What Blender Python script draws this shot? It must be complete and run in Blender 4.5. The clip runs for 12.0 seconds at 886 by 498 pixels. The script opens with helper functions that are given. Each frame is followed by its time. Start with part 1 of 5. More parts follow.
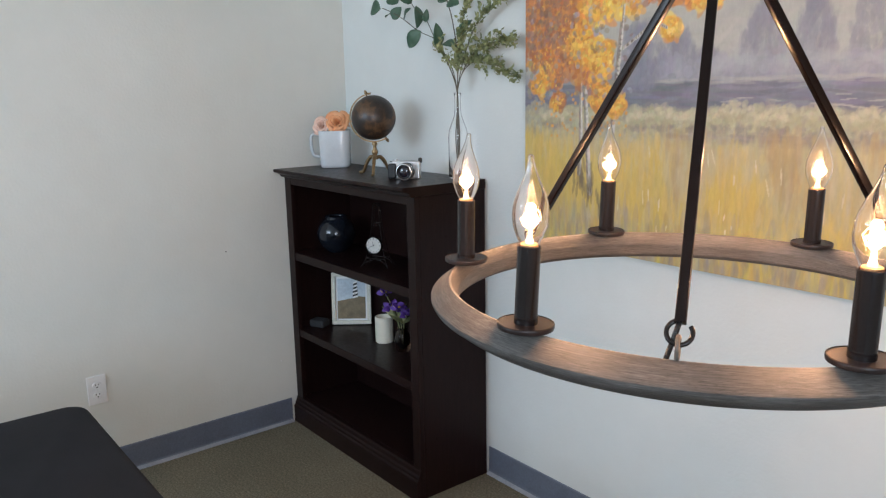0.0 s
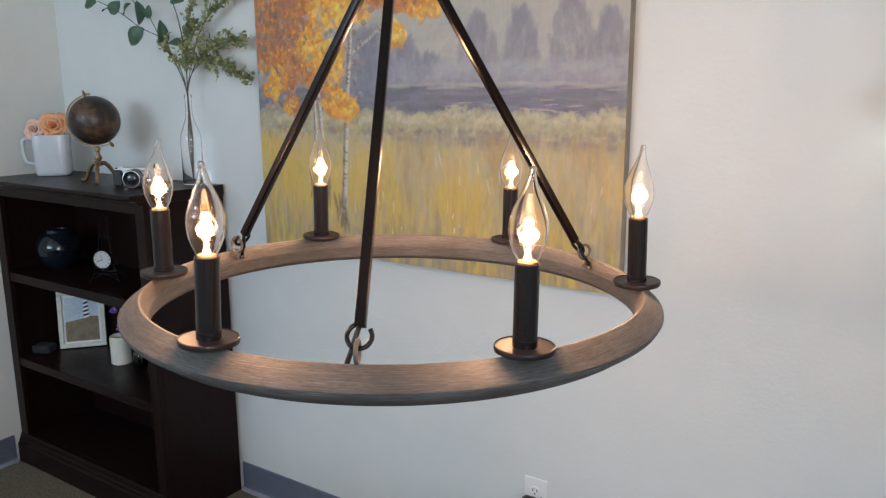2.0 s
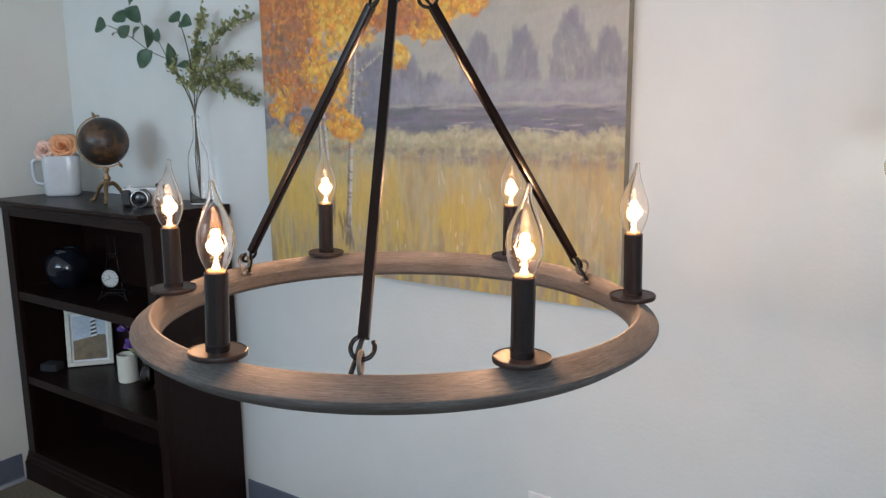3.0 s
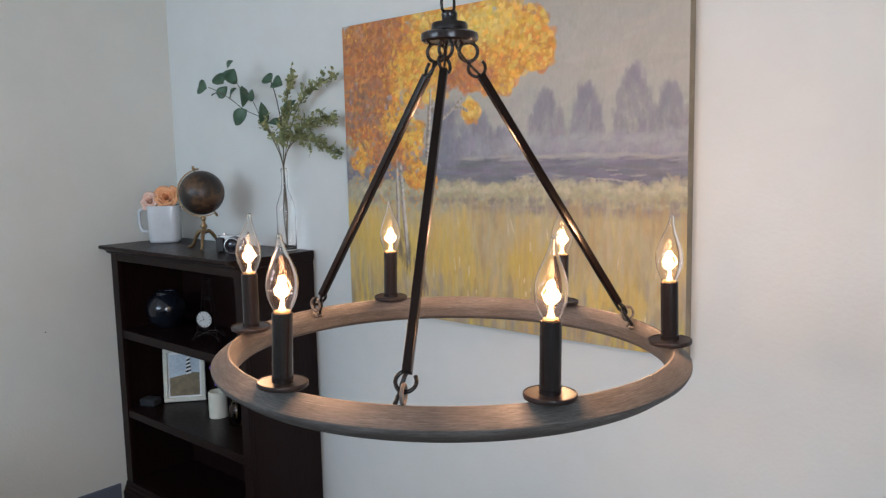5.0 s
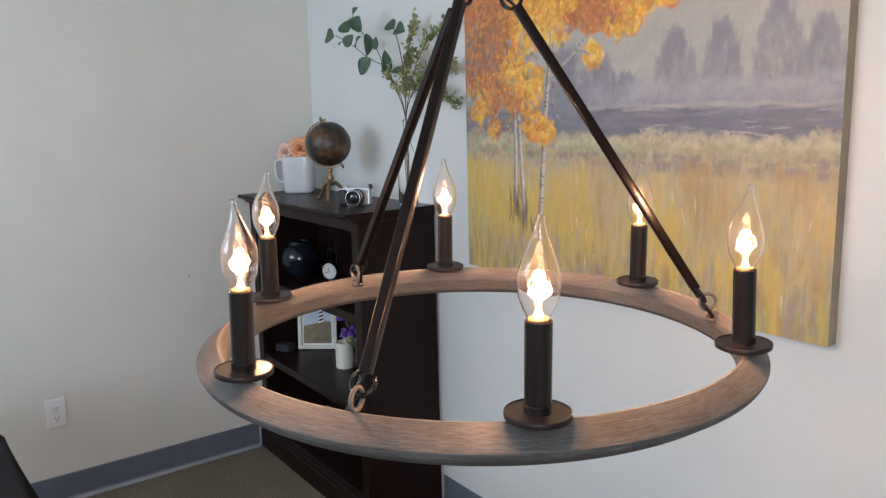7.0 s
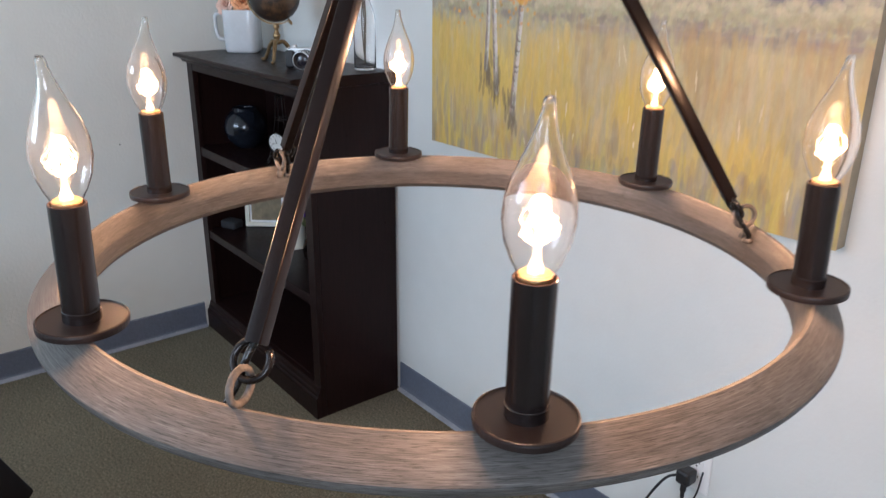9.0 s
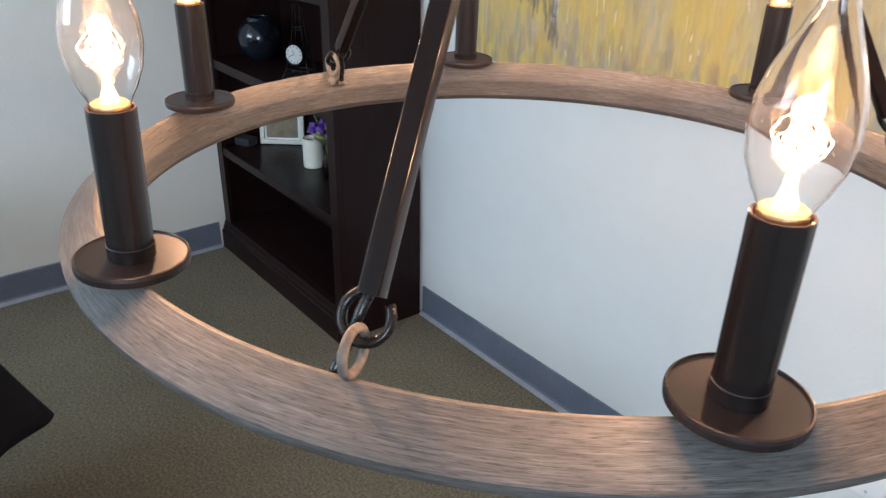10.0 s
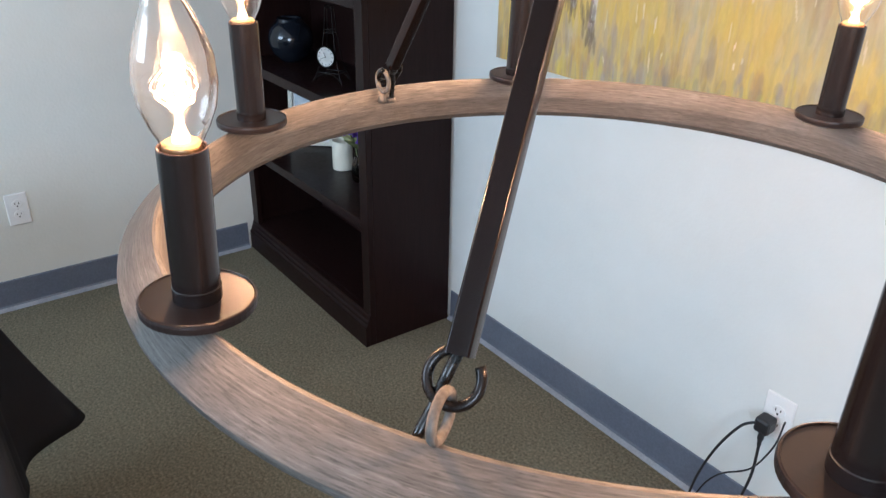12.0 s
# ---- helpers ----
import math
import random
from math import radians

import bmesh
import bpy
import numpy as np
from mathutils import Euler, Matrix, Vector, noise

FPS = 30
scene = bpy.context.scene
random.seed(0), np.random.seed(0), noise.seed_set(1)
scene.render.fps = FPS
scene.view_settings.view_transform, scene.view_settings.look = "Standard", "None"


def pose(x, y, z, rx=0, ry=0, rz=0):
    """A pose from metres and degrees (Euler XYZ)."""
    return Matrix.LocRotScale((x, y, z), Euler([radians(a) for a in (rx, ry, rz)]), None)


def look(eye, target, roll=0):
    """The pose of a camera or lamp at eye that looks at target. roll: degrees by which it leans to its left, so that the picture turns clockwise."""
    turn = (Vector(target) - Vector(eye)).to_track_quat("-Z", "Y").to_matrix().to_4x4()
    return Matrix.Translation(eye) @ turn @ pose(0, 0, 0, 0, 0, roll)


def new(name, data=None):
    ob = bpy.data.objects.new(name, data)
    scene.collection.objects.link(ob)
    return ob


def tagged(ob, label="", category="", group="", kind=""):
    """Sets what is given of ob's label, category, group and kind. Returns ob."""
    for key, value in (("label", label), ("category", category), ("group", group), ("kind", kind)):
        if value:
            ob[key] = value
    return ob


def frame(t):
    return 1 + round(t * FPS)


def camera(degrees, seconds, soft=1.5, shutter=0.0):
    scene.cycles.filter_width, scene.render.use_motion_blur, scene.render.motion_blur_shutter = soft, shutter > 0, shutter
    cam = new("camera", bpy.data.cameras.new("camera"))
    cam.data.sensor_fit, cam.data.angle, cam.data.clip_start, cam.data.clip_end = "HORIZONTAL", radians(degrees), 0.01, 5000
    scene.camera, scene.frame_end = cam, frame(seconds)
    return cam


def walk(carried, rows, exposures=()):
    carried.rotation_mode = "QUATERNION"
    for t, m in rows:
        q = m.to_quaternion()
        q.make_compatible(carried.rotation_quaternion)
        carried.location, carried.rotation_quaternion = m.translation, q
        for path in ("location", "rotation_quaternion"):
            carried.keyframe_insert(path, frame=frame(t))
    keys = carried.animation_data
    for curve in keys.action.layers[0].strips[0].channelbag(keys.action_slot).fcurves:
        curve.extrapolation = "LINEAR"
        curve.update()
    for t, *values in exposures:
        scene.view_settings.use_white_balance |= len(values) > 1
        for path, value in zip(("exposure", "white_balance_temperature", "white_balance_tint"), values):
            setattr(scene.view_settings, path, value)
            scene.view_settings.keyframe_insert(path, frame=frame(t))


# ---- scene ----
cam = camera(60.2, 12.0, soft=1.25, shutter=0.4)
PATH = [
    (0, (3.021, -1.854, 1.479), (1.487, -0.637, 1.072), -1.1),
    (0.5, (3.02, -1.855, 1.478), (1.505, -0.615, 1.071), -1.1),
    (1, (3.042, -1.818, 1.48), (1.706, -0.387, 1.07), -0.7),
    (1.5, (3.069, -1.79, 1.479), (1.908, -0.214, 1.07), -0.4),
    (2, (3.068, -1.788, 1.479), (1.977, -0.163, 1.072), -0.3),
    (2.5, (3.065, -1.791, 1.48), (1.994, -0.152, 1.071), -0.6),
    (3, (3.088, -1.809, 1.481), (1.981, -0.183, 1.122), -0.6),
    (3.5, (3.144, -1.827, 1.49), (1.955, -0.244, 1.207), -0.5),
    (5.5, (3.184, -1.85, 1.496), (1.818, -0.409, 1.254), -1.4),
    (6, (3.191, -1.753, 1.493), (1.707, -0.44, 1.217), -1.9),
    (6.5, (3.2, -1.663, 1.494), (1.628, -0.464, 1.19), -2.2),
    (8.5, (3.079, -1.474, 1.484), (1.547, -0.318, 0.92), -0.2),
    (9, (2.999, -1.443, 1.466), (1.532, -0.269, 0.78), 0.5),
    (9.5, (2.921, -1.438, 1.442), (1.496, -0.285, 0.642), 0.7),
    (10, (2.878, -1.437, 1.43), (1.469, -0.321, 0.553), 1.0),
    (10.5, (2.865, -1.444, 1.427), (1.45, -0.366, 0.513), 1.1),
    (11, (2.852, -1.446, 1.429), (1.424, -0.394, 0.505), 1.0),
    (11.5, (2.843, -1.445, 1.432), (1.407, -0.401, 0.511), 0.8),
    (12, (2.839, -1.443, 1.442), (1.399, -0.372, 0.559), 1.0),
]
walk(cam, [(t, look(eye, target, roll)) for t, eye, target, roll in PATH],
     exposures=[(0, 0.03, 6000, 12), (1.0, -0.14, 6000, 12), (2.5, -0.26, 5860, 11), (3.5, -0.28, 5870, 12), (5.5, -0.25, 6020, 14), (6.5, -0.15, 6060, 15), (8.5, -0.01, 5880, 15), (9.5, 0.13, 5680, 12), (10.5, 0.31, 5570, 8), (12, 0.37, 5590, 10)])

# ---- world, window light, lamps ----
world = bpy.data.worlds.new("sky")
scene.world = world
world.use_nodes = True
wn = world.node_tree
sky = wn.nodes.new("ShaderNodeTexSky")
sky.sky_type, sky.sun_disc = "NISHITA", False
sky.sun_elevation, sky.sun_rotation = radians(42), radians(200)
wn.links.new(sky.outputs["Color"], wn.nodes["Background"].inputs["Color"])
wn.nodes["Background"].inputs["Strength"].default_value = 0.12

WINDOW = (0.05, 2.05, 1.50, 2.48)      # x0, x1, z0, z1 of the window in the south wall
ROOM_X, ROOM_Y, ROOM_Z = 4.6, -4.4, 2.60
DAY, EAST, BULB = 57.0, 54.0, 3.2

day = new("window_daylight", bpy.data.lights.new("window_daylight", "AREA"))
day.data.shape, day.data.size, day.data.size_y = "RECTANGLE", 1.9, 0.9
day.data.energy, day.data.color = DAY, (0.745, 0.892, 1.0)
day.matrix_world = look((1.05, ROOM_Y + 0.02, 1.98), (0.6, 0, 3.5))

# added fill from an unseen side, brightening the west wall and ring
east = new("east_fill", bpy.data.lights.new("east_fill", "AREA"))
east.data.shape, east.data.size, east.data.size_y = "RECTANGLE", 1.3, 1.0
east.data.energy, east.data.color = EAST, (0.82, 0.92, 1.0)
east.matrix_world = look((ROOM_X - 0.02, -3.0, 1.70), (0, -2.6, 1.7))

# ---- materials ----
def node_mat(name, rough=0.5, metal=0.0, spec=0.5):
    m = bpy.data.materials.new(name)
    m.use_nodes = True
    b = m.node_tree.nodes["Principled BSDF"]
    b.inputs["Roughness"].default_value = rough
    b.inputs["Metallic"].default_value = metal
    b.inputs["Specular IOR Level"].default_value = spec
    return m, m.node_tree, b


def tex_noise(nt, scale, detail=4.0, rough=0.55, stretch=None, coord="Object"):
    tc = nt.nodes.new("ShaderNodeTexCoord")
    n = nt.nodes.new("ShaderNodeTexNoise")
    n.inputs["Scale"].default_value, n.inputs["Detail"].default_value, n.inputs["Roughness"].default_value = scale, detail, rough
    if stretch:
        mp = nt.nodes.new("ShaderNodeMapping")
        mp.inputs["Scale"].default_value = stretch
        nt.links.new(tc.outputs[coord], mp.inputs["Vector"])
        nt.links.new(mp.outputs["Vector"], n.inputs["Vector"])
    else:
        nt.links.new(tc.outputs[coord], n.inputs["Vector"])
    return n.outputs["Fac"]


def ramp(nt, fac, stops):
    r = nt.nodes.new("ShaderNodeValToRGB")
    while len(r.color_ramp.elements) < len(stops):
        r.color_ramp.elements.new(0.5)
    for e, (p, c) in zip(r.color_ramp.elements, stops):
        e.position, e.color = p, (*c, 1)
    nt.links.new(fac, r.inputs["Fac"])
    return r.outputs["Color"]


def mix(nt, fac, a, b, mode="MIX"):
    m = nt.nodes.new("ShaderNodeMix")
    m.data_type, m.blend_type = "RGBA", mode
    for sock, v in ((m.inputs[0], fac), (m.inputs[6], a), (m.inputs[7], b)):
        if isinstance(v, (int, float)):
            sock.default_value = v
        elif isinstance(v, tuple):
            sock.default_value = (*v, 1)
        else:
            nt.links.new(v, sock)
    return m.outputs[2]


def bump(nt, b, height, strength=0.2, dist=0.002):
    n = nt.nodes.new("ShaderNodeBump")
    n.inputs["Strength"].default_value, n.inputs["Distance"].default_value = strength, dist
    nt.links.new(height, n.inputs["Height"])
    nt.links.new(n.outputs["Normal"], b.inputs["Normal"])


def surface(name, dark, light, rough=0.5, metal=0.0, scale=8.0, grain=90.0, relief=0.15, dist=0.001, stretch=None, spec=0.5, rough_var=0.1, fleck=0.16):
    """A surface with colour drift at two scales, and fine relief."""
    m, nt, b = node_mat(name, rough, metal, spec)
    big, fine = tex_noise(nt, scale, 5, 0.6, stretch), tex_noise(nt, grain, 3, 0.6, stretch)
    c = ramp(nt, big, [(0.3, dark), (0.7, light)])
    g = ramp(nt, fine, [(0.25, (1 - fleck,) * 3), (0.75, (1 + fleck * 0.7,) * 3)])
    nt.links.new(mix(nt, 1.0, c, g, "MULTIPLY"), b.inputs["Base Color"])
    mr = nt.nodes.new("ShaderNodeMapRange")
    mr.inputs["To Min"].default_value, mr.inputs["To Max"].default_value = max(rough - rough_var, 0.02), min(rough + rough_var, 1)
    nt.links.new(fine, mr.inputs["Value"])
    nt.links.new(mr.outputs["Result"], b.inputs["Roughness"])
    if relief:
        bump(nt, b, fine, relief, dist)
    return m


def wall_paint(name, dark, light):
    """Matt paint over orange-peel texture with faint scuffs."""
    m, nt, b = node_mat(name, 0.62, 0, 0.35)
    big, peel = tex_noise(nt, 1.3, 4, 0.6), tex_noise(nt, 95, 2, 0.5)
    blot = tex_noise(nt, 7, 5, 0.65)
    c = ramp(nt, big, [(0.3, dark), (0.7, light)])
    c = mix(nt, 1.0, c, ramp(nt, blot, [(0.3, (0.97, 0.97, 0.965)), (0.62, (1, 1, 1)), (0.8, (1.02, 1.02, 1.02))]), "MULTIPLY")
    nt.links.new(c, b.inputs["Base Color"])
    add = nt.nodes.new("ShaderNodeMath")
    add.operation = "MULTIPLY_ADD"
    nt.links.new(blot, add.inputs[0])
    add.inputs[1].default_value = 0.5
    nt.links.new(peel, add.inputs[2])
    bump(nt, b, add.outputs[0], 0.24, 0.003)
    return m


def glass(name, tint=(1, 1, 1), rough=0.0, ior=1.45):
    m, nt, b = node_mat(name, rough)
    b.inputs["Base Color"].default_value = (*tint, 1)
    b.inputs["Transmission Weight"].default_value = 1.0
    b.inputs["IOR"].default_value = ior
    return m


def glow(name, colour, strength):
    m, nt, b = node_mat(name, 0.5)
    b.inputs["Base Color"].default_value = (*colour, 1)
    b.inputs["Emission Color"].default_value = (*colour, 1)
    b.inputs["Emission Strength"].default_value = strength
    return m


M_WALL = wall_paint("wall_paint", (0.638, 0.660, 0.640), (0.686, 0.710, 0.690))
M_WALL2 = wall_paint("cream_wall_paint", (0.665, 0.665, 0.612), (0.72, 0.72, 0.664))
M_CEIL = wall_paint("ceiling_paint", (0.74, 0.74, 0.73), (0.8, 0.8, 0.79))
M_BASE = surface("vinyl_base", (0.112, 0.130, 0.175), (0.146, 0.168, 0.216), 0.42, scale=5, grain=140, relief=0.06)
M_BASE_LIP = surface("pale_vinyl_lip", (0.23, 0.245, 0.28), (0.33, 0.345, 0.38), 0.45, scale=9, grain=140, relief=0.06)
M_PLATE = surface("white_plastic", (0.76, 0.76, 0.75), (0.8, 0.8, 0.79), 0.35, scale=20, grain=300, relief=0.03, fleck=0.03, rough_var=0.03)
M_SLOT = surface("slot_black", (0.01, 0.01, 0.01), (0.02, 0.02, 0.02), 0.6)
M_BLACK = surface("black_rubber", (0.012, 0.012, 0.013), (0.022, 0.022, 0.024), 0.45, scale=30, grain=260, relief=0.1)
M_CLOTH = surface("black_stretch_cloth", (0.010, 0.010, 0.012), (0.017, 0.017, 0.020), 0.9, scale=4, grain=620, relief=0.35, dist=0.0006, spec=0.2)
M_BRONZE = surface("dark_bronze_metal", (0.0082, 0.0056, 0.0053), (0.0135, 0.0094, 0.0088), 0.22, 0.1, scale=16, grain=420, relief=0.02, dist=0.0002, spec=0.42, rough_var=0.04)
M_ROD = surface("dark_brown_rod_paint", (0.0032, 0.0018, 0.0016), (0.0052, 0.0030, 0.0027), 0.21, 0.0, scale=16, grain=420, relief=0, spec=0.2, rough_var=0.0, fleck=0.06)
M_STEEL_D = surface("blackened_steel", (0.009, 0.0075, 0.007), (0.019, 0.0155, 0.0145), 0.26, 0.6, scale=40, grain=300, relief=0.06, dist=0.0003)
# the sleeves' bronze again, lightened to put the plates' lit brown into the colour
M_DRIP = surface("lit_drip_plate_bronze", (0.016, 0.0105, 0.0092), (0.024, 0.0160, 0.0142), 0.37, 0.1, scale=16, grain=420, relief=0.03, dist=0.0002, spec=0.26, rough_var=0.05)
M_WIRE = surface("black_wire_sleeve", (0.003, 0.003, 0.003), (0.006, 0.006, 0.006), 0.28, scale=60, grain=300, relief=0.05, spec=0.4)
M_EYE = surface("greyed_eye_wood", (0.045, 0.038, 0.033), (0.15, 0.135, 0.12), 0.6, scale=160, grain=420, relief=0.5, dist=0.0008, stretch=(1, 1, 0.4), spec=0.25, fleck=0.35)
M_BRASS = surface("aged_brass", (0.20, 0.125, 0.06), (0.36, 0.25, 0.13), 0.38, 0.85, scale=30, grain=200, relief=0.1)
M_SILVER = surface("brushed_silver", (0.62, 0.62, 0.62), (0.72, 0.72, 0.72), 0.32, 0.75, scale=20, grain=400, relief=0.05)
M_CERAMIC = surface("white_ceramic", (0.54, 0.56, 0.575), (0.60, 0.62, 0.635), 0.18, scale=14, grain=120, relief=0.02, fleck=0.03, rough_var=0.03)
M_CREAM = surface("cream_wax", (0.66, 0.63, 0.52), (0.74, 0.71, 0.60), 0.5, scale=14, grain=200, relief=0.08, fleck=0.03, rough_var=0.03)
M_NAVY = surface("dark_glazed_pot", (0.004, 0.005, 0.008), (0.011, 0.014, 0.021), 0.12, scale=18, grain=60, relief=0.04, fleck=0.03, rough_var=0.03)
M_GREYBOX = surface("dark_grey_felt", (0.011, 0.012, 0.014), (0.022, 0.023, 0.027), 0.8, scale=30, grain=300, relief=0.4)
M_ORANGE = surface("apricot_petal", (0.78, 0.31, 0.12), (0.88, 0.46, 0.24), 0.55, scale=40, grain=220, relief=0.1)
M_PINK = surface("pale_pink_petal", (0.76, 0.46, 0.35), (0.84, 0.60, 0.49), 0.6, scale=40, grain=220, relief=0.1)
M_PURPLE = surface("purple_petal", (0.06, 0.02, 0.20), (0.15, 0.06, 0.36), 0.55, scale=50, grain=200, relief=0.1)
M_YELLOW = surface("yellow_flare", (0.75, 0.52, 0.05), (0.85, 0.66, 0.12), 0.55, scale=50, grain=200, relief=0.1)
M_LEAF = surface("eucalyptus_leaf", (0.028, 0.075, 0.04), (0.075, 0.135, 0.085), 0.5, scale=26, grain=190, relief=0.2)
M_FERN = surface("olive_sprig", (0.07, 0.10, 0.035), (0.40, 0.41, 0.19), 0.6, scale=34, grain=190, relief=0.2)
M_STEM = surface("brown_stem", (0.05, 0.04, 0.025), (0.11, 0.085, 0.05), 0.6, scale=40, grain=190, relief=0.2)
M_DIAL = surface("dial_white", (0.50, 0.50, 0.48), (0.57, 0.57, 0.55), 0.3, scale=60, grain=300, relief=0.02, fleck=0.03, rough_var=0.03)
M_GLASS = glass("clear_glass", (1, 1, 1), 0.0, 1.32)
M_BULB = glass("bulb_glass", (1.0, 0.99, 0.97), 0.0, 1.38)
glow_veil = M_BULB.node_tree.nodes.new("ShaderNodeBsdfTranslucent")      # faint warm veil in the glass, standing in for the bulb's glow
blend = M_BULB.node_tree.nodes.new("ShaderNodeMixShader")
blend.inputs[0].default_value = 0.0003
glow_veil.inputs["Color"].default_value = (1.0, 0.78, 0.60, 1)
bump(M_BULB.node_tree, M_BULB.node_tree.nodes["Principled BSDF"], tex_noise(M_BULB.node_tree, 70, 2, 0.5), 0.14, 0.0006)
M_BULB.node_tree.links.new(M_BULB.node_tree.nodes["Principled BSDF"].outputs[0], blend.inputs[1])
M_BULB.node_tree.links.new(glow_veil.outputs[0], blend.inputs[2])
M_BULB.node_tree.links.new(blend.outputs[0], M_BULB.node_tree.nodes["Material Output"].inputs[0])
M_AMBER = glass("amber_glass", (0.96, 0.90, 0.70), 0.0, 1.3)
M_FILAMENT = glow("hot_filament", (1.0, 0.60, 0.30), 30.0)


def carpet_material():
    m, nt, b = node_mat("loop_carpet", 0.95, 0, 0.15)
    fleck, patch, loop = tex_noise(nt, 125, 4, 0.75), tex_noise(nt, 2.4, 4, 0.6), tex_noise(nt, 560, 2, 0.6)
    c = ramp(nt, fleck, [(0.28, (0.074, 0.063, 0.041)), (0.44, (0.130, 0.114, 0.078)), (0.57, (0.188, 0.165, 0.117)), (0.74, (0.31, 0.272, 0.20))])
    c = mix(nt, 1.0, c, ramp(nt, patch, [(0.3, (0.88, 0.88, 0.88)), (0.7, (1.08, 1.08, 1.08))]), "MULTIPLY")
    nt.links.new(c, b.inputs["Base Color"])
    bump(nt, b, loop, 0.35, 0.002)
    return m


def espresso_material():
    """Dark espresso veneer with a faint long grain."""
    m, nt, b = node_mat("espresso_veneer", 0.34, 0, 0.15)
    g = tex_noise(nt, 9, 6, 0.65, (14, 14, 1.2))
    f = tex_noise(nt, 60, 3, 0.6)
    c = ramp(nt, g, [(0.25, (0.0082, 0.0036, 0.0032)), (0.75, (0.0172, 0.0078, 0.0070))])
    nt.links.new(c, b.inputs["Base Color"])
    nt.links.new(ramp(nt, f, [(0.2, (0.25, 0.25, 0.25)), (0.8, (0.42, 0.42, 0.42))]), b.inputs["Roughness"])
    bump(nt, b, g, 0.08, 0.001)
    return m


def ring_wood_material():
    """Grey-washed wood whose grain runs along the ring."""
    m, nt, b = node_mat("weathered_ring_wood", 0.55, 0, 0.4)
    uv = nt.nodes.new("ShaderNodeUVMap")

    def n(along, across, detail, rough):
        """Noise by cycles a metre along and across the grain."""
        mp = nt.nodes.new("ShaderNodeMapping")
        mp.inputs["Scale"].default_value = (along, across, 1.0)
        nt.links.new(uv.outputs["UV"], mp.inputs["Vector"])
        t = nt.nodes.new("ShaderNodeTexNoise")
        t.inputs["Scale"].default_value, t.inputs["Detail"].default_value, t.inputs["Roughness"].default_value = 1.0, detail, rough
        nt.links.new(mp.outputs["Vector"], t.inputs["Vector"])
        return t.outputs["Fac"]
    streak, fibre, cloud, wash = n(34, 760, 6, 0.7), n(105, 1250, 4, 0.65), n(9, 120, 4, 0.55), n(14, 30, 3, 0.5)
    c = ramp(nt, streak, [(0.30, (0.036, 0.0320, 0.0290)), (0.42, (0.068, 0.0630, 0.0585)), (0.55, (0.096, 0.0905, 0.0850)), (0.70, (0.150, 0.143, 0.136))])
    c = mix(nt, 1.0, c, ramp(nt, fibre, [(0.35, (0.46, 0.43, 0.41)), (0.45, (0.95, 0.94, 0.93)), (0.68, (1.18, 1.18, 1.18))]), "MULTIPLY")
    c = mix(nt, 1.0, c, ramp(nt, cloud, [(0.3, (0.76, 0.75, 0.75)), (0.7, (1.12, 1.10, 1.07))]), "MULTIPLY")
    c = mix(nt, 1.0, c, ramp(nt, wash, [(0.32, (0.82, 0.79, 0.765)), (0.68, (1.12, 1.13, 1.14))]), "MULTIPLY")
    nt.links.new(c, b.inputs["Base Color"])
    bump(nt, b, fibre, 0.35, 0.0006)
    return m


M_CARPET, M_ESP, M_RING = carpet_material(), espresso_material(), ring_wood_material()

# ---- mesh helpers ----
def part(name, bm, material, parent=None, label="", smooth=False, keep=False):
    me = bpy.data.meshes.new(name)
    if not keep:
        bmesh.ops.recalc_face_normals(bm, faces=bm.faces)
    bm.to_mesh(me)
    bm.free()
    me.materials.append(material)
    if smooth:
        for p in me.polygons:
            p.use_smooth = True
    ob = new(name, me)
    if parent:
        ob.parent = parent
    if label:
        tagged(ob, label)
    return ob


def thing(name, m, label, category, group="", kind=""):
    ob = new(name)
    ob.empty_display_size = 0.05
    ob.matrix_world = m
    return tagged(ob, label, category, group, kind)


def box(bm, x0, x1, y0, y1, z0, z1, bevel=0.0, m=None, seg=2):
    r = bmesh.ops.create_cube(bm, size=1.0, matrix=Matrix.Translation(((x0 + x1) / 2, (y0 + y1) / 2, (z0 + z1) / 2)) @ Matrix.Diagonal((x1 - x0, y1 - y0, z1 - z0, 1)))
    vs = r["verts"]
    if bevel:
        es = list({e for v in vs for e in v.link_edges})
        rb = bmesh.ops.bevel(bm, geom=es, offset=bevel, segments=seg, affect="EDGES", profile=0.5)
        vs = [v for v in rb["verts"]]
        vs = list({v for f in rb["faces"] for v in f.verts} | set(vs))
    if m:
        bmesh.ops.transform(bm, matrix=m, verts=list({w for v in vs for f in v.link_faces for w in f.verts}))
    return bm


def boxed(*a, **k):
    return box(bmesh.new(), *a, **k)


def lathe(bm, profile, seg=32, m=None, close=False):
    """Turns (radius, z) pairs round the z axis."""
    rings = []
    for r, z in profile:
        if r < 1e-6:
            rings.append([bm.verts.new((0, 0, z))])
        else:
            rings.append([bm.verts.new((r * math.cos(2 * math.pi * i / seg), r * math.sin(2 * math.pi * i / seg), z)) for i in range(seg)])
    pairs = list(zip(rings, rings[1:])) + ([(rings[-1], rings[0])] if close else [])
    for a, b in pairs:
        for i in range(seg):
            j = (i + 1) % seg
            q = [a[i % len(a)], a[j % len(a)], b[j % len(b)], b[i % len(b)]]
            q = list(dict.fromkeys(q))
            if len(q) > 2:
                bm.faces.new(q)
    if m:
        bmesh.ops.transform(bm, matrix=m, verts=[v for ring in rings for v in ring])
    return bm


